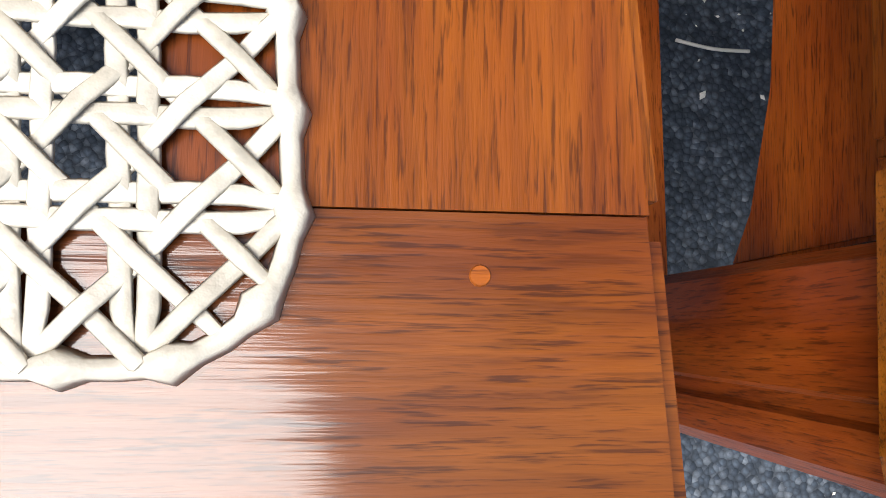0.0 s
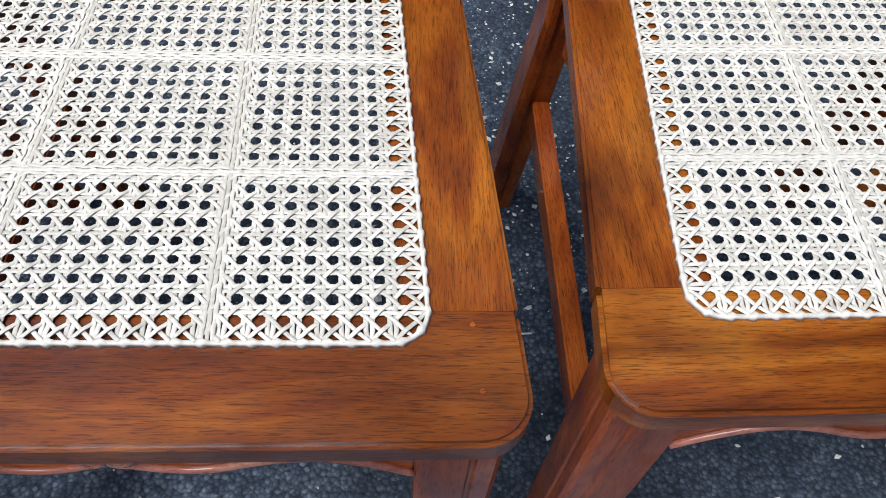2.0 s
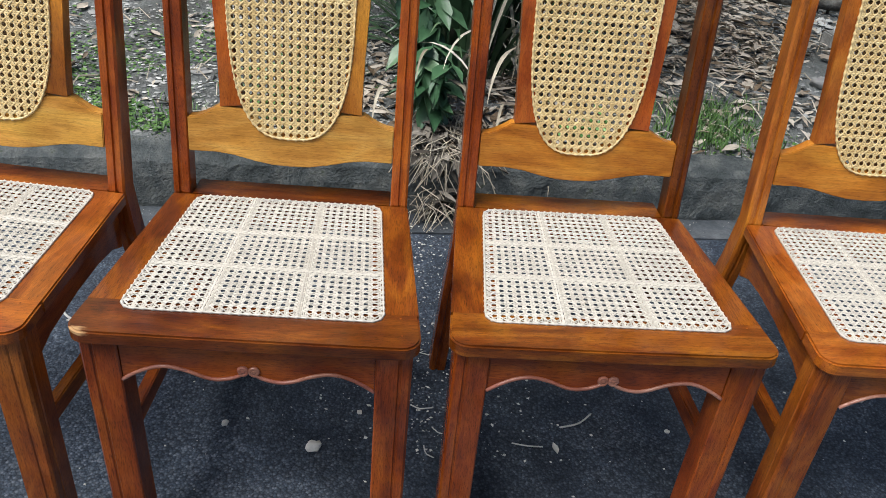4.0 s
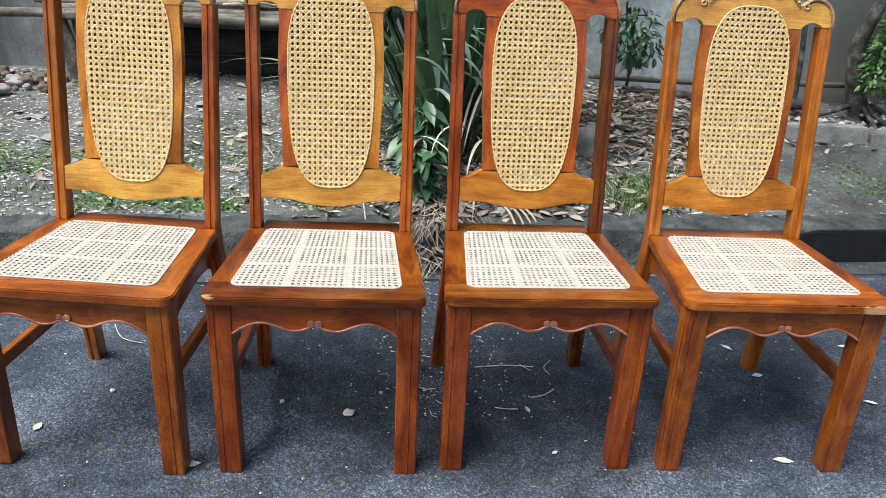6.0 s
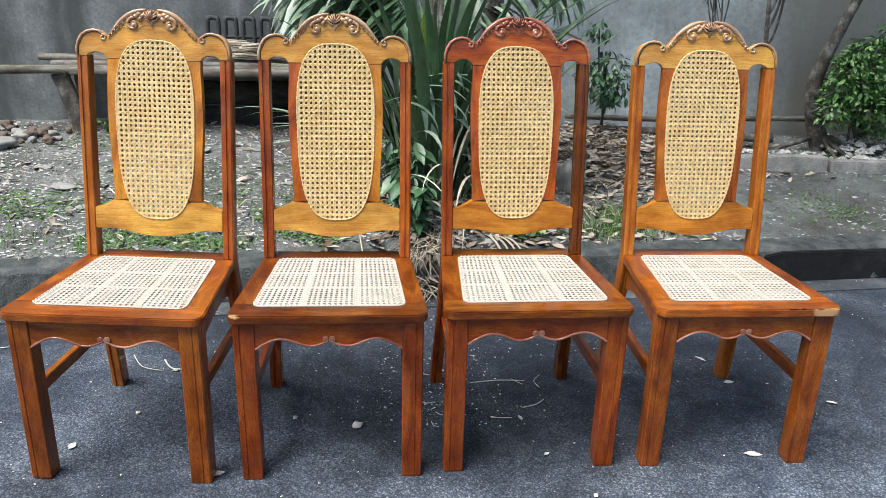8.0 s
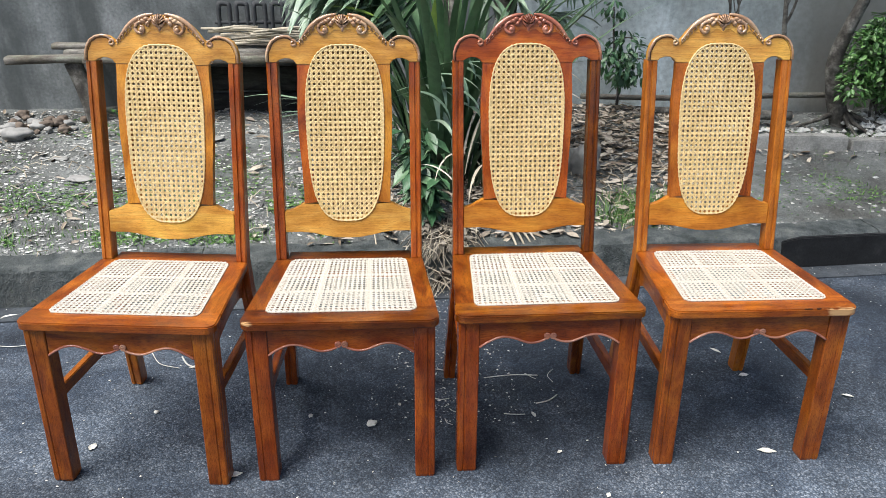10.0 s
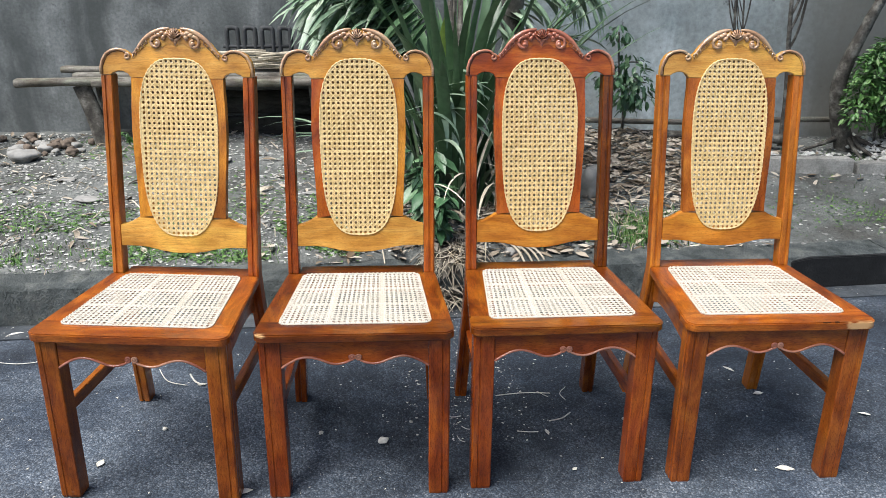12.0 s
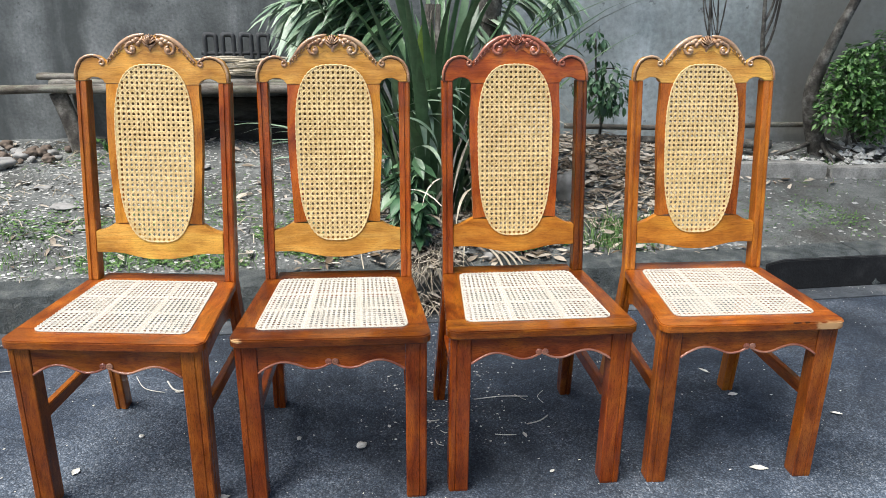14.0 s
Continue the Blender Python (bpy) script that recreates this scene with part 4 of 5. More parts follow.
    # feathery fronds
    for bx, bz, tx, tz, y in ((-0.05, 0.92, -0.40, 1.04, 2.2), (-0.05, 0.98, -0.46, 1.20, 2.3), (0.0, 0.9, -0.42, 1.16, 2.0), (0.05, 1.0, -0.3, 1.3, 2.05), (-0.02, 0.95, -0.50, 1.12, 2.35), (0.0, 1.05, -0.40, 1.32, 2.2), (0.32, 1.0, 0.78, 1.24, 2.25), (-0.05, 1.1, -0.35, 1.5, 2.1), (0.35, 0.8, 0.72, 0.95, 2.3)):
        bm = bmesh.new()
        stem = arc_pts([(bx, y, bz), ((bx + tx) / 2, y + 0.03, (bz + tz) / 2 + 0.06), (tx, y + 0.06, tz)], 12)
        tube(bm, stem, lambda t: 0.005 - 0.003 * t, 5)
        fr = part("frond", bm, BLADE_DARK, top, "feathery palm frond", True)
        bm = bmesh.new()
        for i, q in enumerate(stem[2:]):
            for s in (-1, 1):
                hd = (3.14 if tx < bx else 0.0) + s * r.uniform(0.6, 1.0)
                blade(bm, q, hd, r.uniform(0.22, 0.38), 0.044, s * 12 + r.uniform(-50, -5), r.uniform(25, 60), 0.3, 5)
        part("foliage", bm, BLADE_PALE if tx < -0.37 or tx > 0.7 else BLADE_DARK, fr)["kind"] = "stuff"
    # stems
    for k in range(5):
        x, y = cx + r.uniform(-0.12, 0.14), cy + r.uniform(0, 0.12)
        bm = bmesh.new()
        tube(bm, [(x, y, 0.1), (x + r.uniform(-0.03, 0.03), y, 0.6), (x + r.uniform(-0.08, 0.08), y, 1.15)], lambda t: 0.022 - 0.01 * t, 7)
        part("stem", bm, BARK, top, smooth=True)


def broad_plant(x0, y0, height, n, size, label, mat, spread=0.12, seed=1, droop=0.5):
    top = tagged(new("leafy_plant"), label, "plant")
    r = random.Random(seed)
    z0 = soil_z(x0, y0)
    tips = []
    for k in range(max(3, n // 9)):
        a = r.uniform(0, 6.28)
        q = r.uniform(0.2, 1) * spread
        pts = arc_pts([(x0 + r.uniform(-0.02, 0.02), y0, z0 - 0.02), (x0 + q * 0.5 * math.cos(a), y0 + q * 0.5 * math.sin(a), z0 + height * 0.55), (x0 + q * math.cos(a), y0 + q * math.sin(a), z0 + height * r.uniform(0.7, 1.0))], 5)
        bm = bmesh.new()
        tube(bm, pts, lambda t: 0.004 - 0.002 * t, 5)
        part("stem", bm, mat, top, smooth=True)
        tips.append(pts)
    for k in range(n):
        pts = tips[k % len(tips)]
        q = pts[r.randrange(3, len(pts))]
        V, F = [], []
        ln = size * r.uniform(0.7, 1.25)
        leaf_into(V, F, q, r.uniform(0, 6.28) if r.random() < 0.5 else r.uniform(-2.6, -0.5), r.uniform(-0.9, 0.5), ln, ln * 0.5, r.uniform(-0.4, 0.4), droop)
        raw("leaf", V, F, mat, top)


strap_clump()
broad_plant(0.035, 1.37, 0.27, 70, 0.10, "green broad-leaved plant with drooping pointed leaves at the kerb", BROAD, 0.12, 21)
broad_plant(0.02, 1.56, 0.34, 60, 0.10, "green broad-leaved plant behind the kerb", BROAD, 0.10, 22)
broad_plant(0.47, 1.40, 0.07, 16, 0.05, "small bright green seedling by the kerb", BUSH, 0.05, 23, 0.2)
broad_plant(0.57, 1.42, 0.08, 22, 0.05, "small bright green seedling by the kerb", BUSH, 0.06, 24, 0.2)
broad_plant(-2.62, 3.0, 0.28, 18, 0.11, "green leafy plant at the wall's foot", BROAD, 0.10, 25)
broad_plant(-1.72, 2.95, 0.10, 24, 0.04, "low green weed under the bench", BUSH, 0.14, 26, 0.2)


def crown(name, centres, n, size, mat, parent, seed, label="", flat=0.0):
    V, F = [], []
    r = random.Random(seed)
    for k in range(n):
        cx, cy, cz, rad = r.choices(centres, [c[3] ** 2 for c in centres])[0]
        d = Vector((r.gauss(0, 1), r.gauss(0, 1), r.gauss(0, 1))).normalized() * rad * r.uniform(0.45, 1.0) ** 0.6
        p = Vector((cx, cy, cz)) + d
        hd = math.atan2(d.y, d.x) + r.uniform(-0.9, 0.9)
        ln = size * r.uniform(0.6, 1.3)
        leaf_into(V, F, p, hd, r.uniform(-0.9, 0.6) - flat, ln, ln * r.uniform(0.4, 0.6), r.uniform(-0.7, 0.7), 0.3)
    ob = raw(name, V, F, mat, parent)
    ob["kind"] = "stuff"
    return ob


def small_tree():
    top = tagged(new("sapling"), "slender sapling with drooping narrow leaves by the pale wall", "sapling")
    bm = bmesh.new()
    tube(bm, arc_pts([(1.26, 3.12, 0.27), (1.25, 3.08, 0.5), (1.19, 3.02, 0.72), (1.16, 2.98, 0.95)], 5), lambda t: 0.011 - 0.006 * t, 6)
    for a, c in (((1.22, 3.05, 0.6), (1.33, 2.95, 0.66)), ((1.21, 3.04, 0.64), (1.08, 2.96, 0.7)), ((1.19, 3.02, 0.72), (1.28, 2.95, 0.78))):
        tube(bm, arc_pts([a, ((a[0] + c[0]) / 2, a[1], a[2] + 0.05), c], 4), 0.004, 5)
    part("trunk", bm, BARK, top, smooth=True)
    crown("crown", [(1.155, 2.97, 0.94, 0.065), (1.24, 2.97, 0.74, 0.10), (1.19, 2.97, 0.63, 0.10), (1.31, 2.96, 0.62, 0.085), (1.09, 2.97, 0.66, 0.06), (1.24, 2.97, 0.55, 0.07)], 330, 0.052, BROAD, top, 31, flat=0.5)


def leaning_tree():
    top = tagged(new("leaning_tree"), "leaning weathered tree trunk before the stained wall", "tree")
    bm = bmesh.new()
    tube(bm, arc_pts([(2.66, 3.0, 0.22), (2.56, 2.98, 0.45), (2.52, 2.96, 0.68), (2.60, 2.93, 0.98), (2.72, 2.92, 1.3), (2.95, 2.95, 2.0)], 6), lambda t: 0.062 - 0.034 * min(1, t * 1.4), 10)
    for v in bm.verts:
        v.co += Vector((1, 1, 0.3)) * 0.012 * noise.noise(v.co * 12)
    part("trunk", bm, BARK, top, smooth=True)
    for pts in ([(2.95, 2.95, 2.0), (2.7, 2.6, 2.5), (2.35, 2.1, 2.9)], [(2.95, 2.95, 2.0), (3.3, 2.7, 2.5), (3.5, 2.3, 2.9)], [(2.95, 2.95, 2.0), (3.0, 2.8, 2.7), (2.9, 2.5, 3.4)], [(2.54, 2.97, 0.5), (2.63, 2.9, 0.56), (2.66, 2.86, 0.52)]):
        bm = bmesh.new()
        tube(bm, arc_pts(pts, 5), lambda t: 0.026 - 0.014 * t, 7)
        part("limb", bm, BARK, top, smooth=True)
    for k in range(4):
        r = random.Random(40 + k)
        a = r.uniform(-3.0, 0.2)
        bm = bmesh.new()
        tube(bm, [(2.64 + 0.05 * math.cos(a), 3.0 + 0.05 * math.sin(a), 0.33), (2.64 + 0.18 * math.cos(a), 3.0 + 0.16 * math.sin(a), 0.29), (2.66 + 0.42 * math.cos(a), 3.0 + 0.36 * math.sin(a), 0.24)], lambda t: 0.020 - 0.014 * t, 6)
        part("root", bm, BARK, top, smooth=True)
    crown("crown", [(2.35, 2.1, 2.95, 0.5), (2.0, 1.7, 3.1, 0.5), (2.9, 2.4, 3.4, 0.6), (3.5, 2.3, 2.9, 0.6), (2.4, 1.5, 3.4, 0.5), (3.1, 1.7, 3.3, 0.55)], 3600, 0.10, BUSH, top, 47)


def thin_tree(x, lean, rad, seed):
    top = tagged(new("thin_tree"), "thin bare grey stems standing before the wall", "sapling")
    r = random.Random(seed)
    bm = bmesh.new()
    pts = arc_pts([(x, 3.02, 0.26), (x - lean * 0.25 + 0.015, 3.0, 0.55), (x - lean * 0.5, 2.98, 0.9), (x - lean * 0.6 - 0.01, 2.98, 1.2), (x - lean, 2.97, 1.75)], 6)
    tube(bm, pts, lambda t: rad * (1 - 0.55 * t), 7)
    part("trunk", bm, BARK, top, smooth=True)
    for k in range(3):
        q = pts[11 + 2 * k]
        s = r.choice((-1, 1))
        bm = bmesh.new()
        tube(bm, arc_pts([q, q + Vector((s * 0.05, 0, 0.16)), q + Vector((s * 0.09, 0.02, 0.5))], 4), rad * 0.4, 5)
        part("branch", bm, BARK, top, smooth=True)


def bush():
    top = tagged(new("bush"), "dense green bush with small leaves beside the tree", "bush")
    r = random.Random(51)
    for k in range(7):
        bm = bmesh.new()
        tube(bm, arc_pts([(2.85 + r.uniform(-0.06, 0.06), 2.95, 0.26), (2.85 + r.uniform(-0.2, 0.3), 2.92, 0.5), (2.85 + r.uniform(-0.35, 0.5), 2.9, 0.8)], 4), lambda t: 0.01 - 0.006 * t, 5)
        part("stem", bm, BARK, top, smooth=True)
    crown("crown", [(2.72, 2.88, 0.70, 0.17), (2.62, 2.86, 0.62, 0.10), (2.86, 2.9, 0.76, 0.2), (3.05, 2.9, 0.68, 0.24), (2.80, 2.86, 0.56, 0.15), (2.64, 2.86, 0.76, 0.08), (3.3, 2.9, 0.6, 0.26), (2.9, 2.86, 0.48, 0.14), (2.6, 2.84, 0.5, 0.09), (2.7, 2.86, 0.86, 0.08), (2.95, 2.88, 0.92, 0.12)], 5600, 0.038, BUSH, top, 52)


def palm_tree():
    top = tagged(new("palm_tree"), "palm tree with a dark ringed trunk behind the strap leaves", "palm")
    r = random.Random(301)
    bm = bmesh.new()
    line = arc_pts([(0.46, 2.32, 0.18), (0.45, 2.30, 0.9), (0.42, 2.22, 1.8), (0.36, 2.08, 3.3)], 16)
    tube(bm, line, lambda t: 0.062 - 0.015 * t + 0.004 * math.sin(t * 190), 12)
    part("trunk", bm, BARK, top, smooth=True)
    tip = line[-1]
    for k in range(13):
        a = 6.2832 * k / 13 + r.uniform(-0.15, 0.15)
        ln = r.uniform(1.5, 2.2)
        d = Vector((math.cos(a), math.sin(a), 0))
        rise = r.uniform(0.25, 0.7)
        pts = arc_pts([tip, tip + d * ln * 0.35 + Vector((0, 0, rise)), tip + d * ln * 0.75 + Vector((0, 0, rise * 0.8)), tip + d * ln + Vector((0, 0, rise * 0.15))], 8)
        pts = [p if p.y < 3.2 else Vector((p.x, 3.2, p.z)) for p in pts]
        bm = bmesh.new()
        tube(bm, pts, lambda t: 0.014 - 0.011 * t, 5)
        fr = part("frond", bm, BLADE_DARK, top, "arching palm frond", True)
        bm = bmesh.new()
        for i, q in enumerate(pts[3:]):
            for s in (-1, 1):
                blade(bm, q, a + s * r.uniform(0.7, 1.1), r.uniform(0.3, 0.48), 0.034, r.uniform(-30, 10), r.uniform(20, 60), 0.3, 4)
        part("foliage", bm, BLADE_DARK, fr)["kind"] = "stuff"


palm_tree()
small_tree()
leaning_tree()
thin_tree(1.92, 0.14, 0.011, 61)
thin_tree(1.98, 0.16, 0.008, 62)
thin_tree(2.24, 0.12, 0.019, 63)
bush()


# ---- bench, rack, rods, rocks, edging ----
def lumber(pts, w, h, name="plank", parent=None, mat=None):
    line = arc_pts(pts, 6)
    rings = []
    for i, p in enumerate(line):
        t = i / (len(line) - 1)
        k = 1 + 0.12 * noise.noise((p.x * 7, p.y * 5, p.z * 3))
        d = (line[min(i + 1, len(line) - 1)] - line[max(i - 1, 0)]).normalized()
        s = Vector((-d.y, d.x, 0))
        s = s.normalized() if s.length > 0.3 else Vector((0, 1, 0))
        u = d.cross(s)
        rings.append([p + s * (w / 2 * k * math.copysign(abs(math.cos(a)) ** 0.6, math.cos(a))) + u * (h / 2 * k * math.copysign(abs(math.sin(a)) ** 0.6, math.sin(a))) for a in [6.2832 * (q + 0.5) / 10 for q in range(10)]])
    return part(name, loft(rings), mat or OLD_WOOD, parent, smooth=True)


bench = tagged(new("plank_bench"), "rough weathered grey plank bench standing against the wall", "bench")
lumber([(-2.36, 3.02, 0.645), (-1.9, 3.03, 0.655), (-1.2, 3.04, 0.66), (-0.42, 3.05, 0.665)], 0.11, 0.05, "plank", bench)
lumber([(-2.14, 3.16, 0.712), (-1.5, 3.16, 0.70), (-0.9, 3.17, 0.70), (-0.35, 3.17, 0.70)], 0.12, 0.04, "plank", bench)
lumber([(-2.05, 3.09, 0.68), (-1.2, 3.09, 0.685), (-0.38, 3.10, 0.685)], 0.10, 0.04, "plank", bench)
lumber([(-2.02, 3.245, 0.70), (-1.3, 3.245, 0.70), (-0.36, 3.245, 0.70)], 0.09, 0.04, "plank", bench)
lumber([(-1.9, 2.955, 0.652), (-1.1, 2.96, 0.655), (-0.45, 2.965, 0.66)], 0.06, 0.045, "plank", bench)
for x, dx in ((-2.0, 0.12), (-0.62, 0.02)):
    lumber([(x, 3.03, 0.635), (x + dx * 0.5, 3.02, 0.45), (x + dx, 2.99, 0.22)], 0.06, 0.10, "leg", bench, BARK)
    lumber([(x + 0.05, 3.17, 0.68), (x + dx * 0.3 + 0.02, 3.19, 0.45), (x + dx * 0.2, 3.21, 0.22)], 0.05, 0.05, "leg", bench, BARK)
lumber([(-1.98, 3.0, 0.62), (-1.97, 3.1, 0.635), (-1.95, 3.2, 0.64)], 0.05, 0.05, "crossbar", bench, BARK)

# Near-black boards added at the wall to stand for the shade under the bench.
for x0, x1, z, w in ((-1.72, -0.42, 0.33, 0.17), (-1.66, -0.50, 0.50, 0.15)):
    lumber([(x0, 3.26, z), ((x0 + x1) / 2, 3.255, z + 0.004), (x1, 3.26, z)], 0.035, w, "board", bench, SHADE_BOARD)

rack = tagged(new("iron_rack"), "black iron rack of four hoops on the bench", "rack")
for k in range(4):
    x = -1.135 + 0.105 * k
    bm = bmesh.new()
    tube(bm, arc_pts([(x - 0.028, 3.2, 0.725), (x - 0.030, 3.2, 0.93), (x - 0.016, 3.2, 0.952), (x + 0.022, 3.2, 0.950), (x + 0.034, 3.2, 0.925), (x + 0.034, 3.2, 0.725)], 4), 0.0145, 7)
    part("hoop", bm, IRON, rack, smooth=True)
bm = bmesh.new()
tube(bm, [(-1.19, 3.2, 0.845), (-0.77, 3.2, 0.845)], 0.012, 6)
part("bar", bm, IRON, rack, smooth=True)

r = random.Random(71)
for k in range(22):
    x = r.uniform(-1.05, -0.55)
    z = 0.725 + 0.0045 * k
    ln, a = r.uniform(0.12, 0.3), r.uniform(-0.35, 0.35)
    bm = bmesh.new()
    tube(bm, [(x - ln * math.cos(a), 3.10 + r.uniform(-0.06, 0.05), z - ln * 0.12 * math.sin(a)), (x, 3.1 + r.uniform(-0.03, 0.03), z + 0.01), (x + ln * math.cos(a), 3.1 + r.uniform(-0.06, 0.05), z + ln * 0.12 * math.sin(a))], r.uniform(0.004, 0.010), 5)
    tagged(part("stick", bm, TWIG, None, smooth=True), "dry pale stick lying on the plank bench", "stick", group="sticks on the bench")

bm = bmesh.new()
tube(bm, arc_pts([(1.05, 3.2, 0.40), (1.7, 3.21, 0.385), (2.5, 3.22, 0.40), (3.2, 3.22, 0.39)], 5), 0.018, 7)
tagged(part("pole", bm, OLD_WOOD, None, smooth=True), "grey wooden pole lying along the wall's foot", "pole")
bm = bmesh.new()
tube(bm, arc_pts([(1.2, 3.1, 0.33), (1.8, 3.0, 0.33), (2.3, 2.95, 0.32)], 5), 0.03, 8)
tagged(part("log", bm, BARK, None, smooth=True), "rough brown log lying on the soil", "log")


def rock(x, y, size, label, mat=STONE, name="rock", z=None, seed=0, flat=0.65, cat="rock"):
    bm = bmesh.new()
    bmesh.ops.create_icosphere(bm, subdivisions=3, radius=1.0)
    r = random.Random(seed)
    o = Vector((r.uniform(0, 9), r.uniform(0, 9), r.uniform(0, 9)))
    sx, sy, sz = size * r.uniform(0.9, 1.2), size * r.uniform(0.7, 0.95), size * flat
    for v in bm.verts:
        k = 1 + 0.45 * noise.noise(v.co * 1.2 + o) + 0.18 * noise.noise(v.co * 3 + o)
        v.co = Vector((v.co.x * sx * k, v.co.y * sy * k, v.co.z * sz * k))
    low = min(v.co.z for v in bm.verts)
    ob = part(name, bm, mat, None, smooth=True)
    zz = (soil_z(x, y) if z is None else z)
    ob.matrix_world = pose(x, y, zz - low * (0.7 if z is None else 0.97), 0, 0, r.uniform(0, 360))
    return tagged(ob, label, cat)


for k, (x, y, s) in enumerate(((-2.23, 2.70, 0.062), (-2.34, 2.86, 0.05), (-2.19, 2.88, 0.05), (-2.46, 2.72, 0.05), (-2.05, 2.96, 0.035), (-2.27, 3.0, 0.035), (-2.6, 2.85, 0.06), (-2.1, 2.8, 0.03), (-1.98, 2.86, 0.025), (-2.4, 3.05, 0.03))):
    tagged(rock(x, y, s, "pale grey rounded field stone on the soil", seed=80 + k), group="stones by the wall")
CLOD = island_mat("brown_clod", (0.075, 0.055, 0.042), (0.17, 0.135, 0.105), 0.95, 30, 0.9)
r = random.Random(83)
for k in range(26):
    tagged(rock(r.uniform(-2.75, -1.95), r.uniform(2.75, 3.15), r.uniform(0.02, 0.05), "brown lump of dry earth and broken brick", CLOD, "clod", None, 160 + k, 0.7, "clod"), group="rubble by the wall")
for k, (x, y, q) in enumerate(((-1.62, 2.02, 0.062), (-1.42, 1.72, 0.040), (-1.86, 2.35, 0.05), (-2.0, 1.9, 0.04), (-1.28, 2.2, 0.035), (-1.75, 1.55, 0.03), (-2.2, 2.2, 0.045), (-0.55, 2.1, 0.04), (-0.75, 1.75, 0.035), (-1.1, 2.6, 0.05), (-2.3, 1.75, 0.035), (-1.55, 2.6, 0.04), (1.0, 2.3, 0.035), (1.35, 2.15, 0.03), (-0.45, 1.6, 0.03), (-1.95, 1.6, 0.028))):
    tagged(rock(x, y, q, "flat pale grey stone flake on the soil", STONE, "stone_flake", None, 190 + k, 0.14, "stone"), group="flat stones on the soil")
rock(0.83, 2.08, 0.085, "grey upright stone among dry leaves", seed=91, flat=1.15)
rock(1.56, 2.06, 0.035, "small grey stone on the soil", seed=92)
rock(0.35, 1.33, 0.03, "small grey stone on the kerb's edge", seed=93)

for x0, x1, y, hgt in ((1.75, 2.40, 2.50, 0.075), (2.43, 3.1, 2.51, 0.055), (3.13, 3.8, 2.5, 0.06)):
    bm = bmesh.new()
    rings = []
    for k in range(9):
        x = x0 + (x1 - x0) * k / 8
        z0 = 0.2
        top_z = soil_z((x0 + x1) / 2, y) + hgt
        jig = [0.006 * noise.noise((x * 8, q, 2.0)) for q in range(4)]
        rings.append([(x, y - 0.05 + jig[0], z0), (x, y - 0.045 + jig[1], top_z + jig[1]), (x, y + 0.05 + jig[2], top_z + jig[2]), (x, y + 0.055, z0)])
    tagged(part("edging_block", loft(rings, 0.006), EDGING), "low pale concrete edging block across the soil bed", "edging", group="edging blocks")


# ---- loose matter: chips, gravel, dry leaves, twigs, grass ----
def pebbles_into(V, F, x, y, z, s, r, flat=0.6):
    b = len(V)
    a = r.uniform(0, 6.28)
    k = [r.uniform(0.6, 1.3) for _ in range(6)]
    ca, sa = math.cos(a), math.sin(a)
    for (px, py, pz), q in zip(((1, 0, 0), (0, 0.7, 0), (-1, 0, 0), (0, -0.7, 0), (0.2, 0.1, flat), (0, 0, -0.3)), k):
        V.append((x + s * q * (px * ca - py * sa), y + s * q * (px * sa + py * ca), z + s * q * pz))
    for i in range(4):
        F.append((b + i, b + (i + 1) % 4, b + 4))
        F.append((b + (i + 1) % 4, b + i, b + 5))


r = random.Random(101)
V, F = [], []
for k in range(15000):
    x = r.uniform(-3.4, 4.0)
    y = kerb_y(x) + 0.15 + (3.25 - kerb_y(x) - 0.15) * r.random() ** 1.15
    if x > 1.5 and y < 2.4 and r.random() < 0.75:
        continue
    s = r.choice((0.004, 0.006, 0.008, 0.012, 0.018)) * r.uniform(0.7, 1.3)
    pebbles_into(V, F, x, y, soil_z(x, y), s, r, r.uniform(0.2, 0.6))
tagged(raw("soil_gravel", V, F, GRIT, smooth=False), "grey gravel and crumbs strewn over the soil bed", "gravel", kind="stuff")

V, F = [], []
for k in range(8200):
    x = r.uniform(-3.2, 3.4) if k < 4200 else r.uniform(-2.6, 0.0)
    y = kerb_y(x) + 0.15 + (3.25 - kerb_y(x) - 0.15) * r.random()
    if x > 1.6 and y < 2.5 and r.random() < 0.8:
        continue
    pebbles_into(V, F, x, y, soil_z(x, y) + 0.003, r.uniform(0.004, 0.015), r, 0.15)
for k in range(420):
    x = r.uniform(1.75, 3.8)
    y = r.uniform(2.56, 2.85)
    pebbles_into(V, F, x, y, soil_z(x, y) + 0.01, r.uniform(0.014, 0.032), r, 0.6)
for k in range(420):
    x, q = r.uniform(2.62, 3.6), r.random()
    y = 2.58 + 0.5 * q
    pebbles_into(V, F, x, y, soil_z(x, y) + 0.02 + 0.11 * q * min(1.0, (x - 2.55) * 2.5), r.uniform(0.018, 0.034), r, 0.6)
tagged(raw("pale_chips", V, F, SOIL_CHIPS, smooth=False), "pale stone and wood chips strewn over the soil", "chips", kind="stuff")

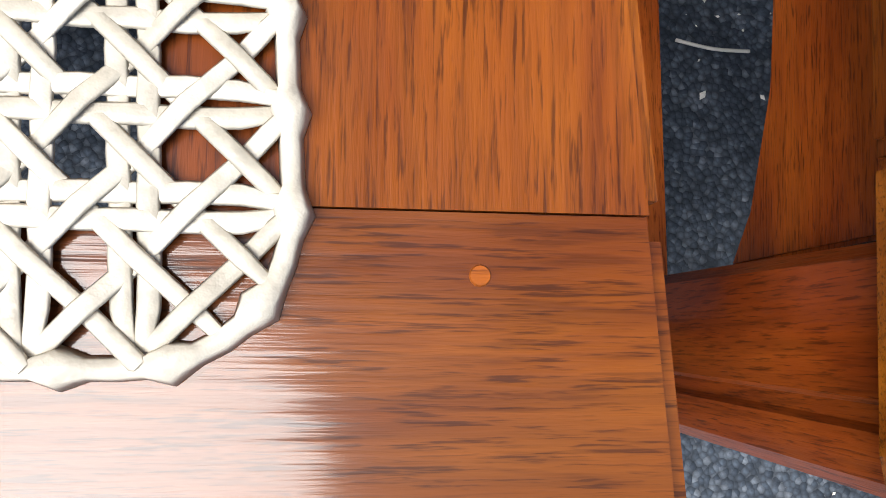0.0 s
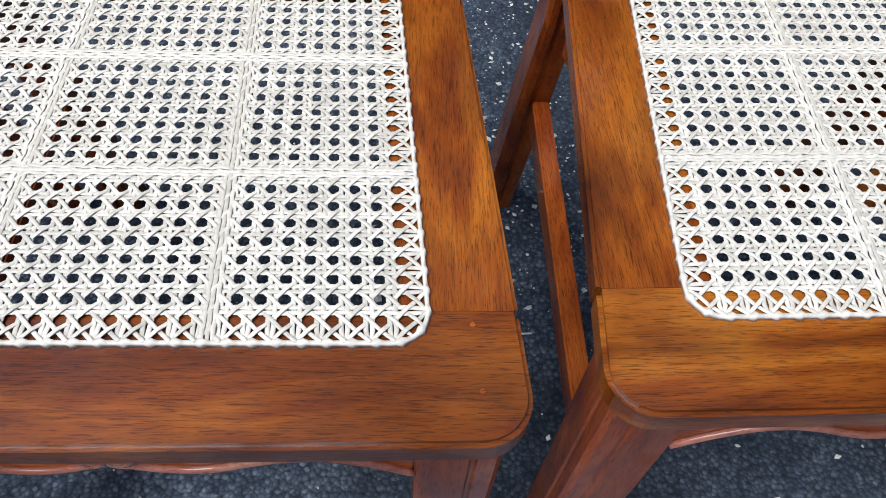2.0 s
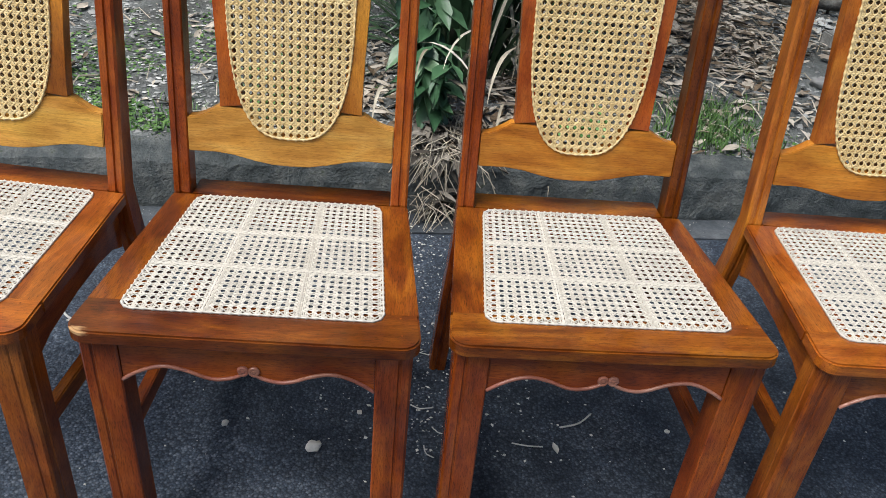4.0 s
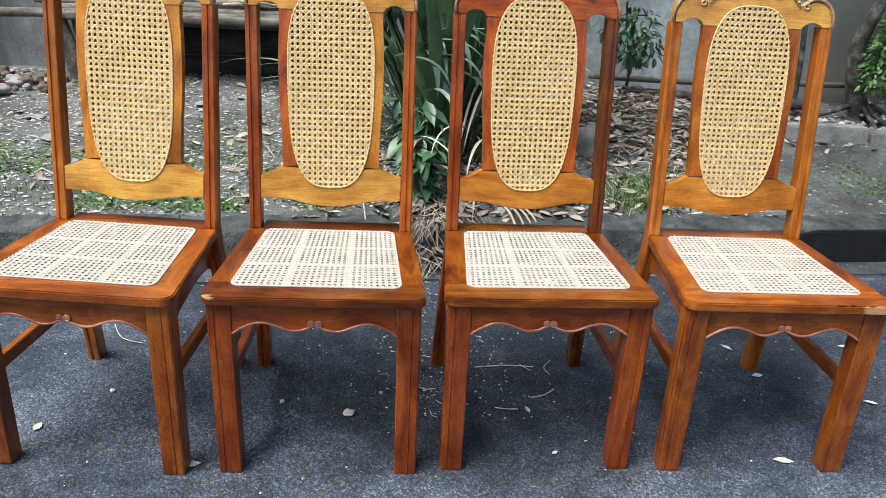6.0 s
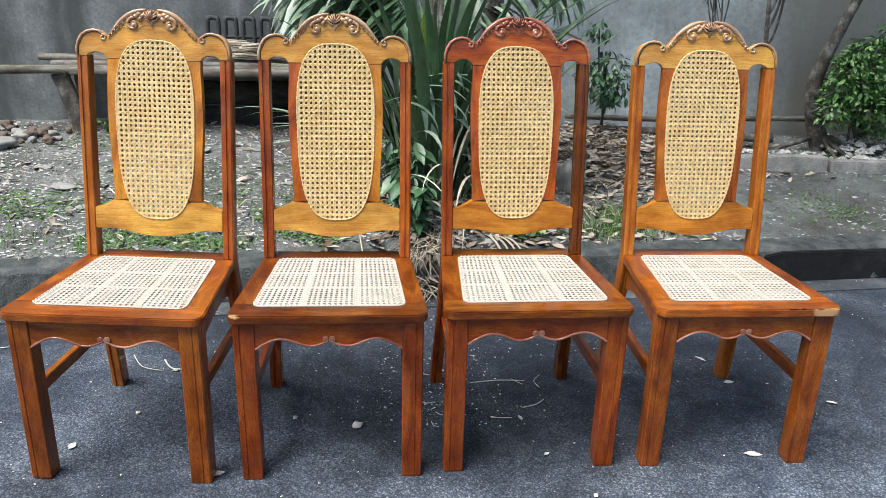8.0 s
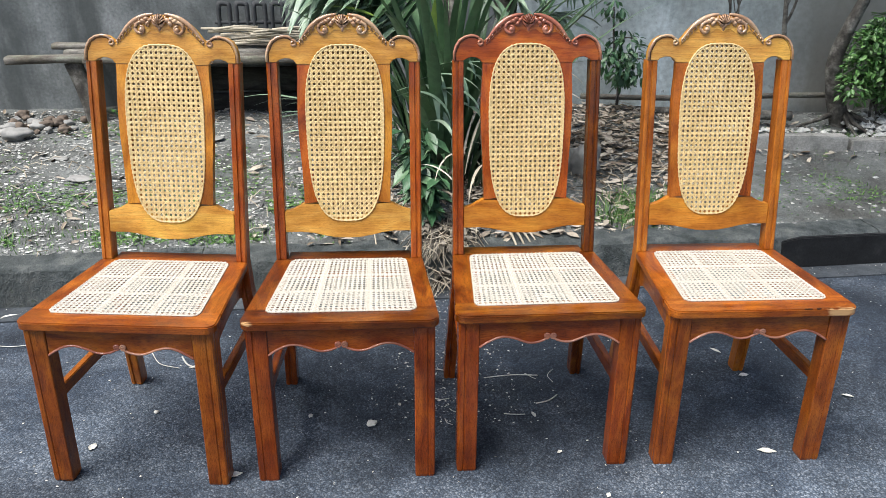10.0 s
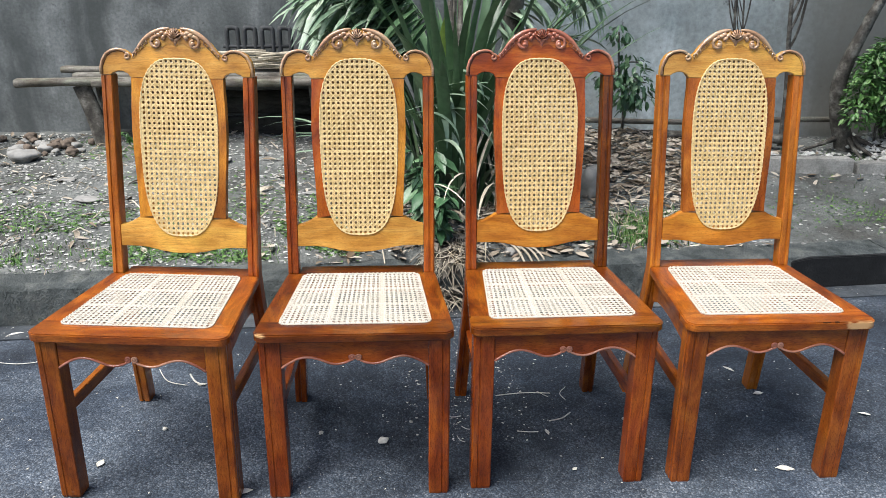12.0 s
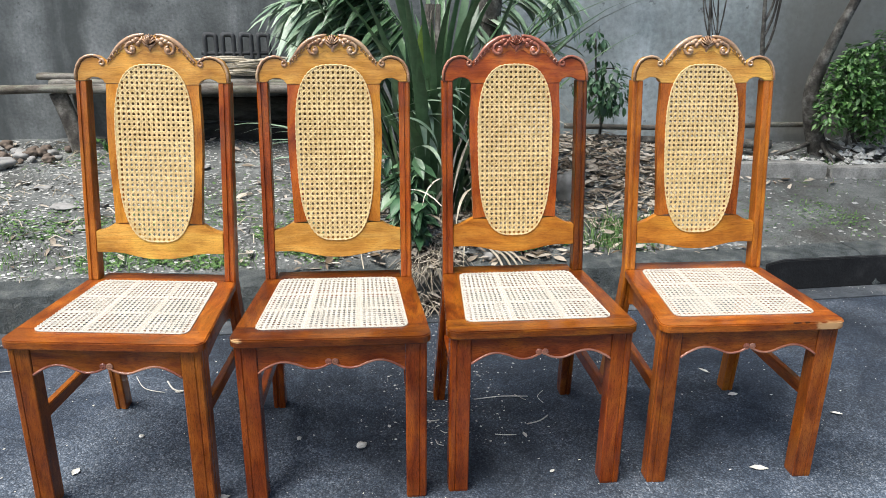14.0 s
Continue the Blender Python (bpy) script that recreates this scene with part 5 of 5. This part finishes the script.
V, F = [], []
for k in range(5200):
    t = r.random()
    if t < 0.36:
        x, y = r.gauss(1.2, 0.3), r.gauss(2.55, 0.4)
    elif t < 0.55:
        x, y = r.gauss(0.25, 0.28), r.gauss(1.6, 0.25)
    else:
        x, y = r.uniform(-2.8, 2.4), r.uniform(1.3, 3.25)
    if not (kerb_y(x) + 0.12 < y < 3.26):
        continue
    if x > 1.5 and y < 2.3 or x < -0.35 and r.random() < 0.6:
        continue
    ln = r.uniform(0.025, 0.085)
    leaf_into(V, F, (x, y, soil_z(x, y) + r.uniform(0.004, 0.03 if t < 0.5 else 0.015)), r.uniform(0, 6.28), r.uniform(-0.15, 0.35), ln, ln * r.uniform(0.15, 0.45), r.uniform(-0.5, 0.5), r.uniform(0.0, 0.4))
tagged(raw("dry_leaves", V, F, DRY_LEAF), "dry brown and grey fallen leaves heaped on the soil", "leaf litter", kind="stuff")

bm = bmesh.new()
for k in range(320):
    x = r.uniform(-2.4, 2.0) if k % 2 else r.gauss(1.1, 0.35)
    y = r.uniform(kerb_y(x) + 0.2, 3.2)
    if x > 1.5 and y < 2.4:
        continue
    a, ln = r.uniform(0, 6.28), r.uniform(0.04, 0.17)
    z = soil_z(x, y) + 0.008
    tube(bm, [(x, y, z), (x + ln * 0.5 * math.cos(a), y + ln * 0.5 * math.sin(a), z + 0.02), (x + ln * math.cos(a + 0.15), y + ln * math.sin(a + 0.15), soil_z(x + ln * math.cos(a), y + ln * math.sin(a)) + 0.008)], r.uniform(0.0012, 0.0036), 4)
tagged(part("twigs", bm, TWIG, None), "dry pale twigs and stalks scattered on the soil", "twigs", kind="stuff")

V, F = [], []
bm = bmesh.new()
for k in range(620):
    x, y = r.gauss(0.10, 0.06), r.uniform(1.09, 1.44)
    if abs(x - 0.10) > 0.13:
        continue
    back = y - kerb_y(x)
    z = (0.02 + 0.09 * r.random() * max(0.0, 1 + back / 0.13)) if back < -0.005 else 0.165 + 0.10 * max(0.0, back) + r.uniform(0.0, 0.03)
    if k % 3:
        ln = r.uniform(0.03, 0.09)
        leaf_into(V, F, (x, y, z), r.uniform(0, 6.28), r.uniform(-0.7, 0.5), ln, ln * r.uniform(0.12, 0.4), r.uniform(-0.6, 0.6), 0.3)
    else:
        a, ln = r.uniform(-2.5, -0.6), r.uniform(0.06, 0.17)
        tube(bm, [(x, y, z + 0.005), (x + 0.5 * ln * math.cos(a), y + 0.5 * ln * math.sin(a), z + 0.004), (x + ln * math.cos(a), y + ln * math.sin(a) * 0.6, max(0.012, z - 0.5 * ln))], r.uniform(0.0008, 0.0016), 4)
heap = tagged(new("straw_heap"), "heap of dry leaves and straw spilling over the kerb", "leaf litter", kind="stuff")
raw("leaves", V, F, island_mat("damp_litter", (0.035, 0.028, 0.020), (0.24, 0.215, 0.175), 0.85, 40, 0.4), heap)["kind"] = "stuff"
part("straw", bm, TWIG, heap)["kind"] = "stuff"

V, F = [], []
spots = [(0.98, 1.58, 0.16, 900), (-1.62, 1.36, 0.20, 260), (-1.8, 1.7, 0.24, 200), (2.1, 1.85, 0.35, 60), (2.55, 2.72, 0.14, 260), (-0.75, 1.36, 0.2, 300), (-1.2, 1.4, 0.25, 380), (1.05, 1.75, 0.14, 300), (2.5, 2.1, 0.4, 60)]
for cx, cy, rad, n in spots:
    for k in range(n):
        x, y = r.gauss(cx, rad * 0.6), r.gauss(cy, rad * 0.45)
        if y < kerb_y(x) + 0.16 or y > 3.25:
            continue
        hgt = r.uniform(0.010, 0.038) * (1.5 if 0.5 < cx < 1.5 else 1.0)
        a = r.uniform(0, 6.28)
        dx, dy = math.cos(a), math.sin(a)
        z = soil_z(x, y) - 0.003
        w = r.uniform(0.001, 0.0028)
        b = len(V)
        V += [(x - dy * w, y + dx * w, z), (x + dy * w, y - dx * w, z), (x + dx * hgt * 0.3 + dy * w * 0.7, y + dy * hgt * 0.3 - dx * w * 0.7, z + hgt * 0.7), (x + dx * hgt * 0.3 - dy * w * 0.7, y + dy * hgt * 0.3 + dx * w * 0.7, z + hgt * 0.7), (x + dx * hgt * 0.75, y + dy * hgt * 0.75, z + hgt)]
        F += [(b, b + 1, b + 2, b + 3), (b + 3, b + 2, b + 4)]
tagged(raw("grass", V, F, GRASS), "short green grass tufts on the soil bed", "grass", kind="stuff")

V, F = [], []
for k in range(16000):
    if k % 4:
        x, y = r.uniform(-3.0, -0.2), 1.25 + abs(r.gauss(0, 0.5))
    else:
        x, y = r.choice(((1.0, 1.6), (2.3, 1.9), (-1.7, 2.9), (-0.6, 1.5), (2.6, 2.7)))
        x, y = r.gauss(x, 0.28), r.gauss(y, 0.14)
    if noise.noise((x * 3.1, y * 3.1, 7)) < -0.05 or not kerb_y(x) + 0.16 < y < 3.25:
        continue
    ln = r.uniform(0.007, 0.02)
    leaf_into(V, F, (x, y, soil_z(x, y) + r.uniform(0.002, 0.012)), r.uniform(0, 6.28), r.uniform(-0.2, 0.6), ln, ln * 0.7, r.uniform(-0.4, 0.4), 0.2)
tagged(raw("weeds", V, F, GRASS), "low green weeds creeping over the soil near the kerb", "weeds", kind="stuff")

# specks of debris on the asphalt, thicker in the gutter and between the chairs
V, F = [], []
for k in range(3000):
    t = r.random()
    if t < 0.35:
        x, y = r.gauss(0.08, 0.12), r.uniform(0.2, 1.1)
    elif t < 0.55:
        x = r.uniform(-2.4, 2.6)
        y = kerb_y(x) - abs(r.gauss(0, 0.09))
    else:
        x, y = r.uniform(-2.2, 2.4), r.uniform(-0.6, 1.1)
    if y > kerb_y(x) - 0.01:
        continue
    pebbles_into(V, F, x, y, 0.001 if y < kerb_y(x) - 0.12 else 0.007, r.choice((0.0010, 0.0014, 0.0018, 0.0034)) * r.uniform(0.7, 1.4) * (1.2 if t < 0.35 else 1), r, 0.35)
tagged(raw("debris_specks", V, F, CHIPS, smooth=False), "pale specks of debris strewn over the asphalt", "debris", kind="stuff")


def scrap(x, y, ln, w, turn, label="pale dry leaf scrap lying on the asphalt", cat="leaf", z=0.004):
    V, F = [], []
    leaf_into(V, F, (0, 0, 0), 0, 0.06, ln, w, 0.15, 0.1)
    ob = raw("leaf_scrap", V, F, CHIPS)
    ob.matrix_world = pose(x, y, z, 0, 0, turn)
    tagged(ob, label, cat, group="scraps on the asphalt")


def pale_stone(x, y, s, seed):
    tagged(rock(x, y, s, "small pale pebble lying on the asphalt", CHIPS, "pebble", 0.0, seed, 0.5, "pebble"), group="pebbles on the asphalt")


def twig(pts, rad=0.0016, label="thin pale dry stalk lying on the asphalt"):
    bm = bmesh.new()
    tube(bm, arc_pts([(x, y, 0.003 + rad) for x, y in pts], 5), rad, 5)
    tagged(part("stalk", bm, CHIPS, None, smooth=True), label, "stalk", group="stalks on the asphalt")


pale_stone(-0.135, 0.197, 0.015, 111)
pale_stone(-0.312, 0.247, 0.007, 112)
pale_stone(-0.06, 0.30, 0.006, 113)
pale_stone(0.56, 0.30, 0.006, 114)
pale_stone(-0.755, 0.281, 0.008, 115)
for x, y, ln, w, a in ((-0.876, 0.10, 0.035, 0.02, 80), (0.327, 0.22, 0.03, 0.014, 100), (0.895, 0.045, 0.05, 0.02, -8), (1.295, 0.295, 0.035, 0.02, 150), (1.0, 0.43, 0.035, 0.018, 10), (0.975, 0.61, 0.04, 0.012, -50),
                       (-0.49, -0.02, 0.04, 0.02, 20), (-1.50, 0.90, 0.07, 0.03, 30), (0.36, 0.05, 0.02, 0.01, 40), (0.47, 1.05, 0.06, 0.03, -10), (-0.73, 0.53, 0.03, 0.014, 20), (1.35, 0.62, 0.04, 0.012, 0), (0.45, -0.13, 0.02, 0.012, 60)):
    scrap(x, y, ln, w, a)
twig([(0.20, 0.44), (0.29, 0.455), (0.37, 0.45)])
twig([(0.33, 0.465), (0.35, 0.44), (0.36, 0.43)], 0.001)
twig([(0.34, 0.29), (0.38, 0.305), (0.41, 0.335)], 0.002)
twig([(0.41, 0.41), (0.40, 0.45), (0.425, 0.49)], 0.001)
twig([(0.24, 0.24), (0.27, 0.235), (0.30, 0.235)], 0.0015)
twig([(-0.88, 0.64), (-0.83, 0.56), (-0.76, 0.53)], 0.0014)
twig([(-0.77, 0.60), (-0.74, 0.55), (-0.71, 0.53)], 0.003)
twig([(0.05, 0.50), (0.08, 0.49), (0.10, 0.485)], 0.0012)
twig([(0.04, 0.33), (0.06, 0.32), (0.085, 0.325)], 0.0015)
twig([(0.085, 0.27), (0.10, 0.255), (0.125, 0.255)], 0.0012)
twig([(0.07, 0.22), (0.075, 0.20), (0.09, 0.19)], 0.0012)
twig([(0.70, 1.20), (0.74, 1.08), (0.77, 1.02)], 0.002)
twig([(-1.42, 0.70), (-1.36, 0.69), (-1.30, 0.70)], 0.0015)

for k in range(4):
    bm = bmesh.new()
    blade(bm, (0.33 + 0.02 * k, 1.42 - 0.01 * k, 0.175), -1.25 + 0.1 * k, 0.32 - 0.03 * k, 0.012, 12, 110, 0.3, 9)
    tagged(part("fallen_leaf", bm, BLADE_DRY, None, smooth=True), "withered strap leaf hanging over the kerb", "leaf", group="fallen leaves on the kerb")
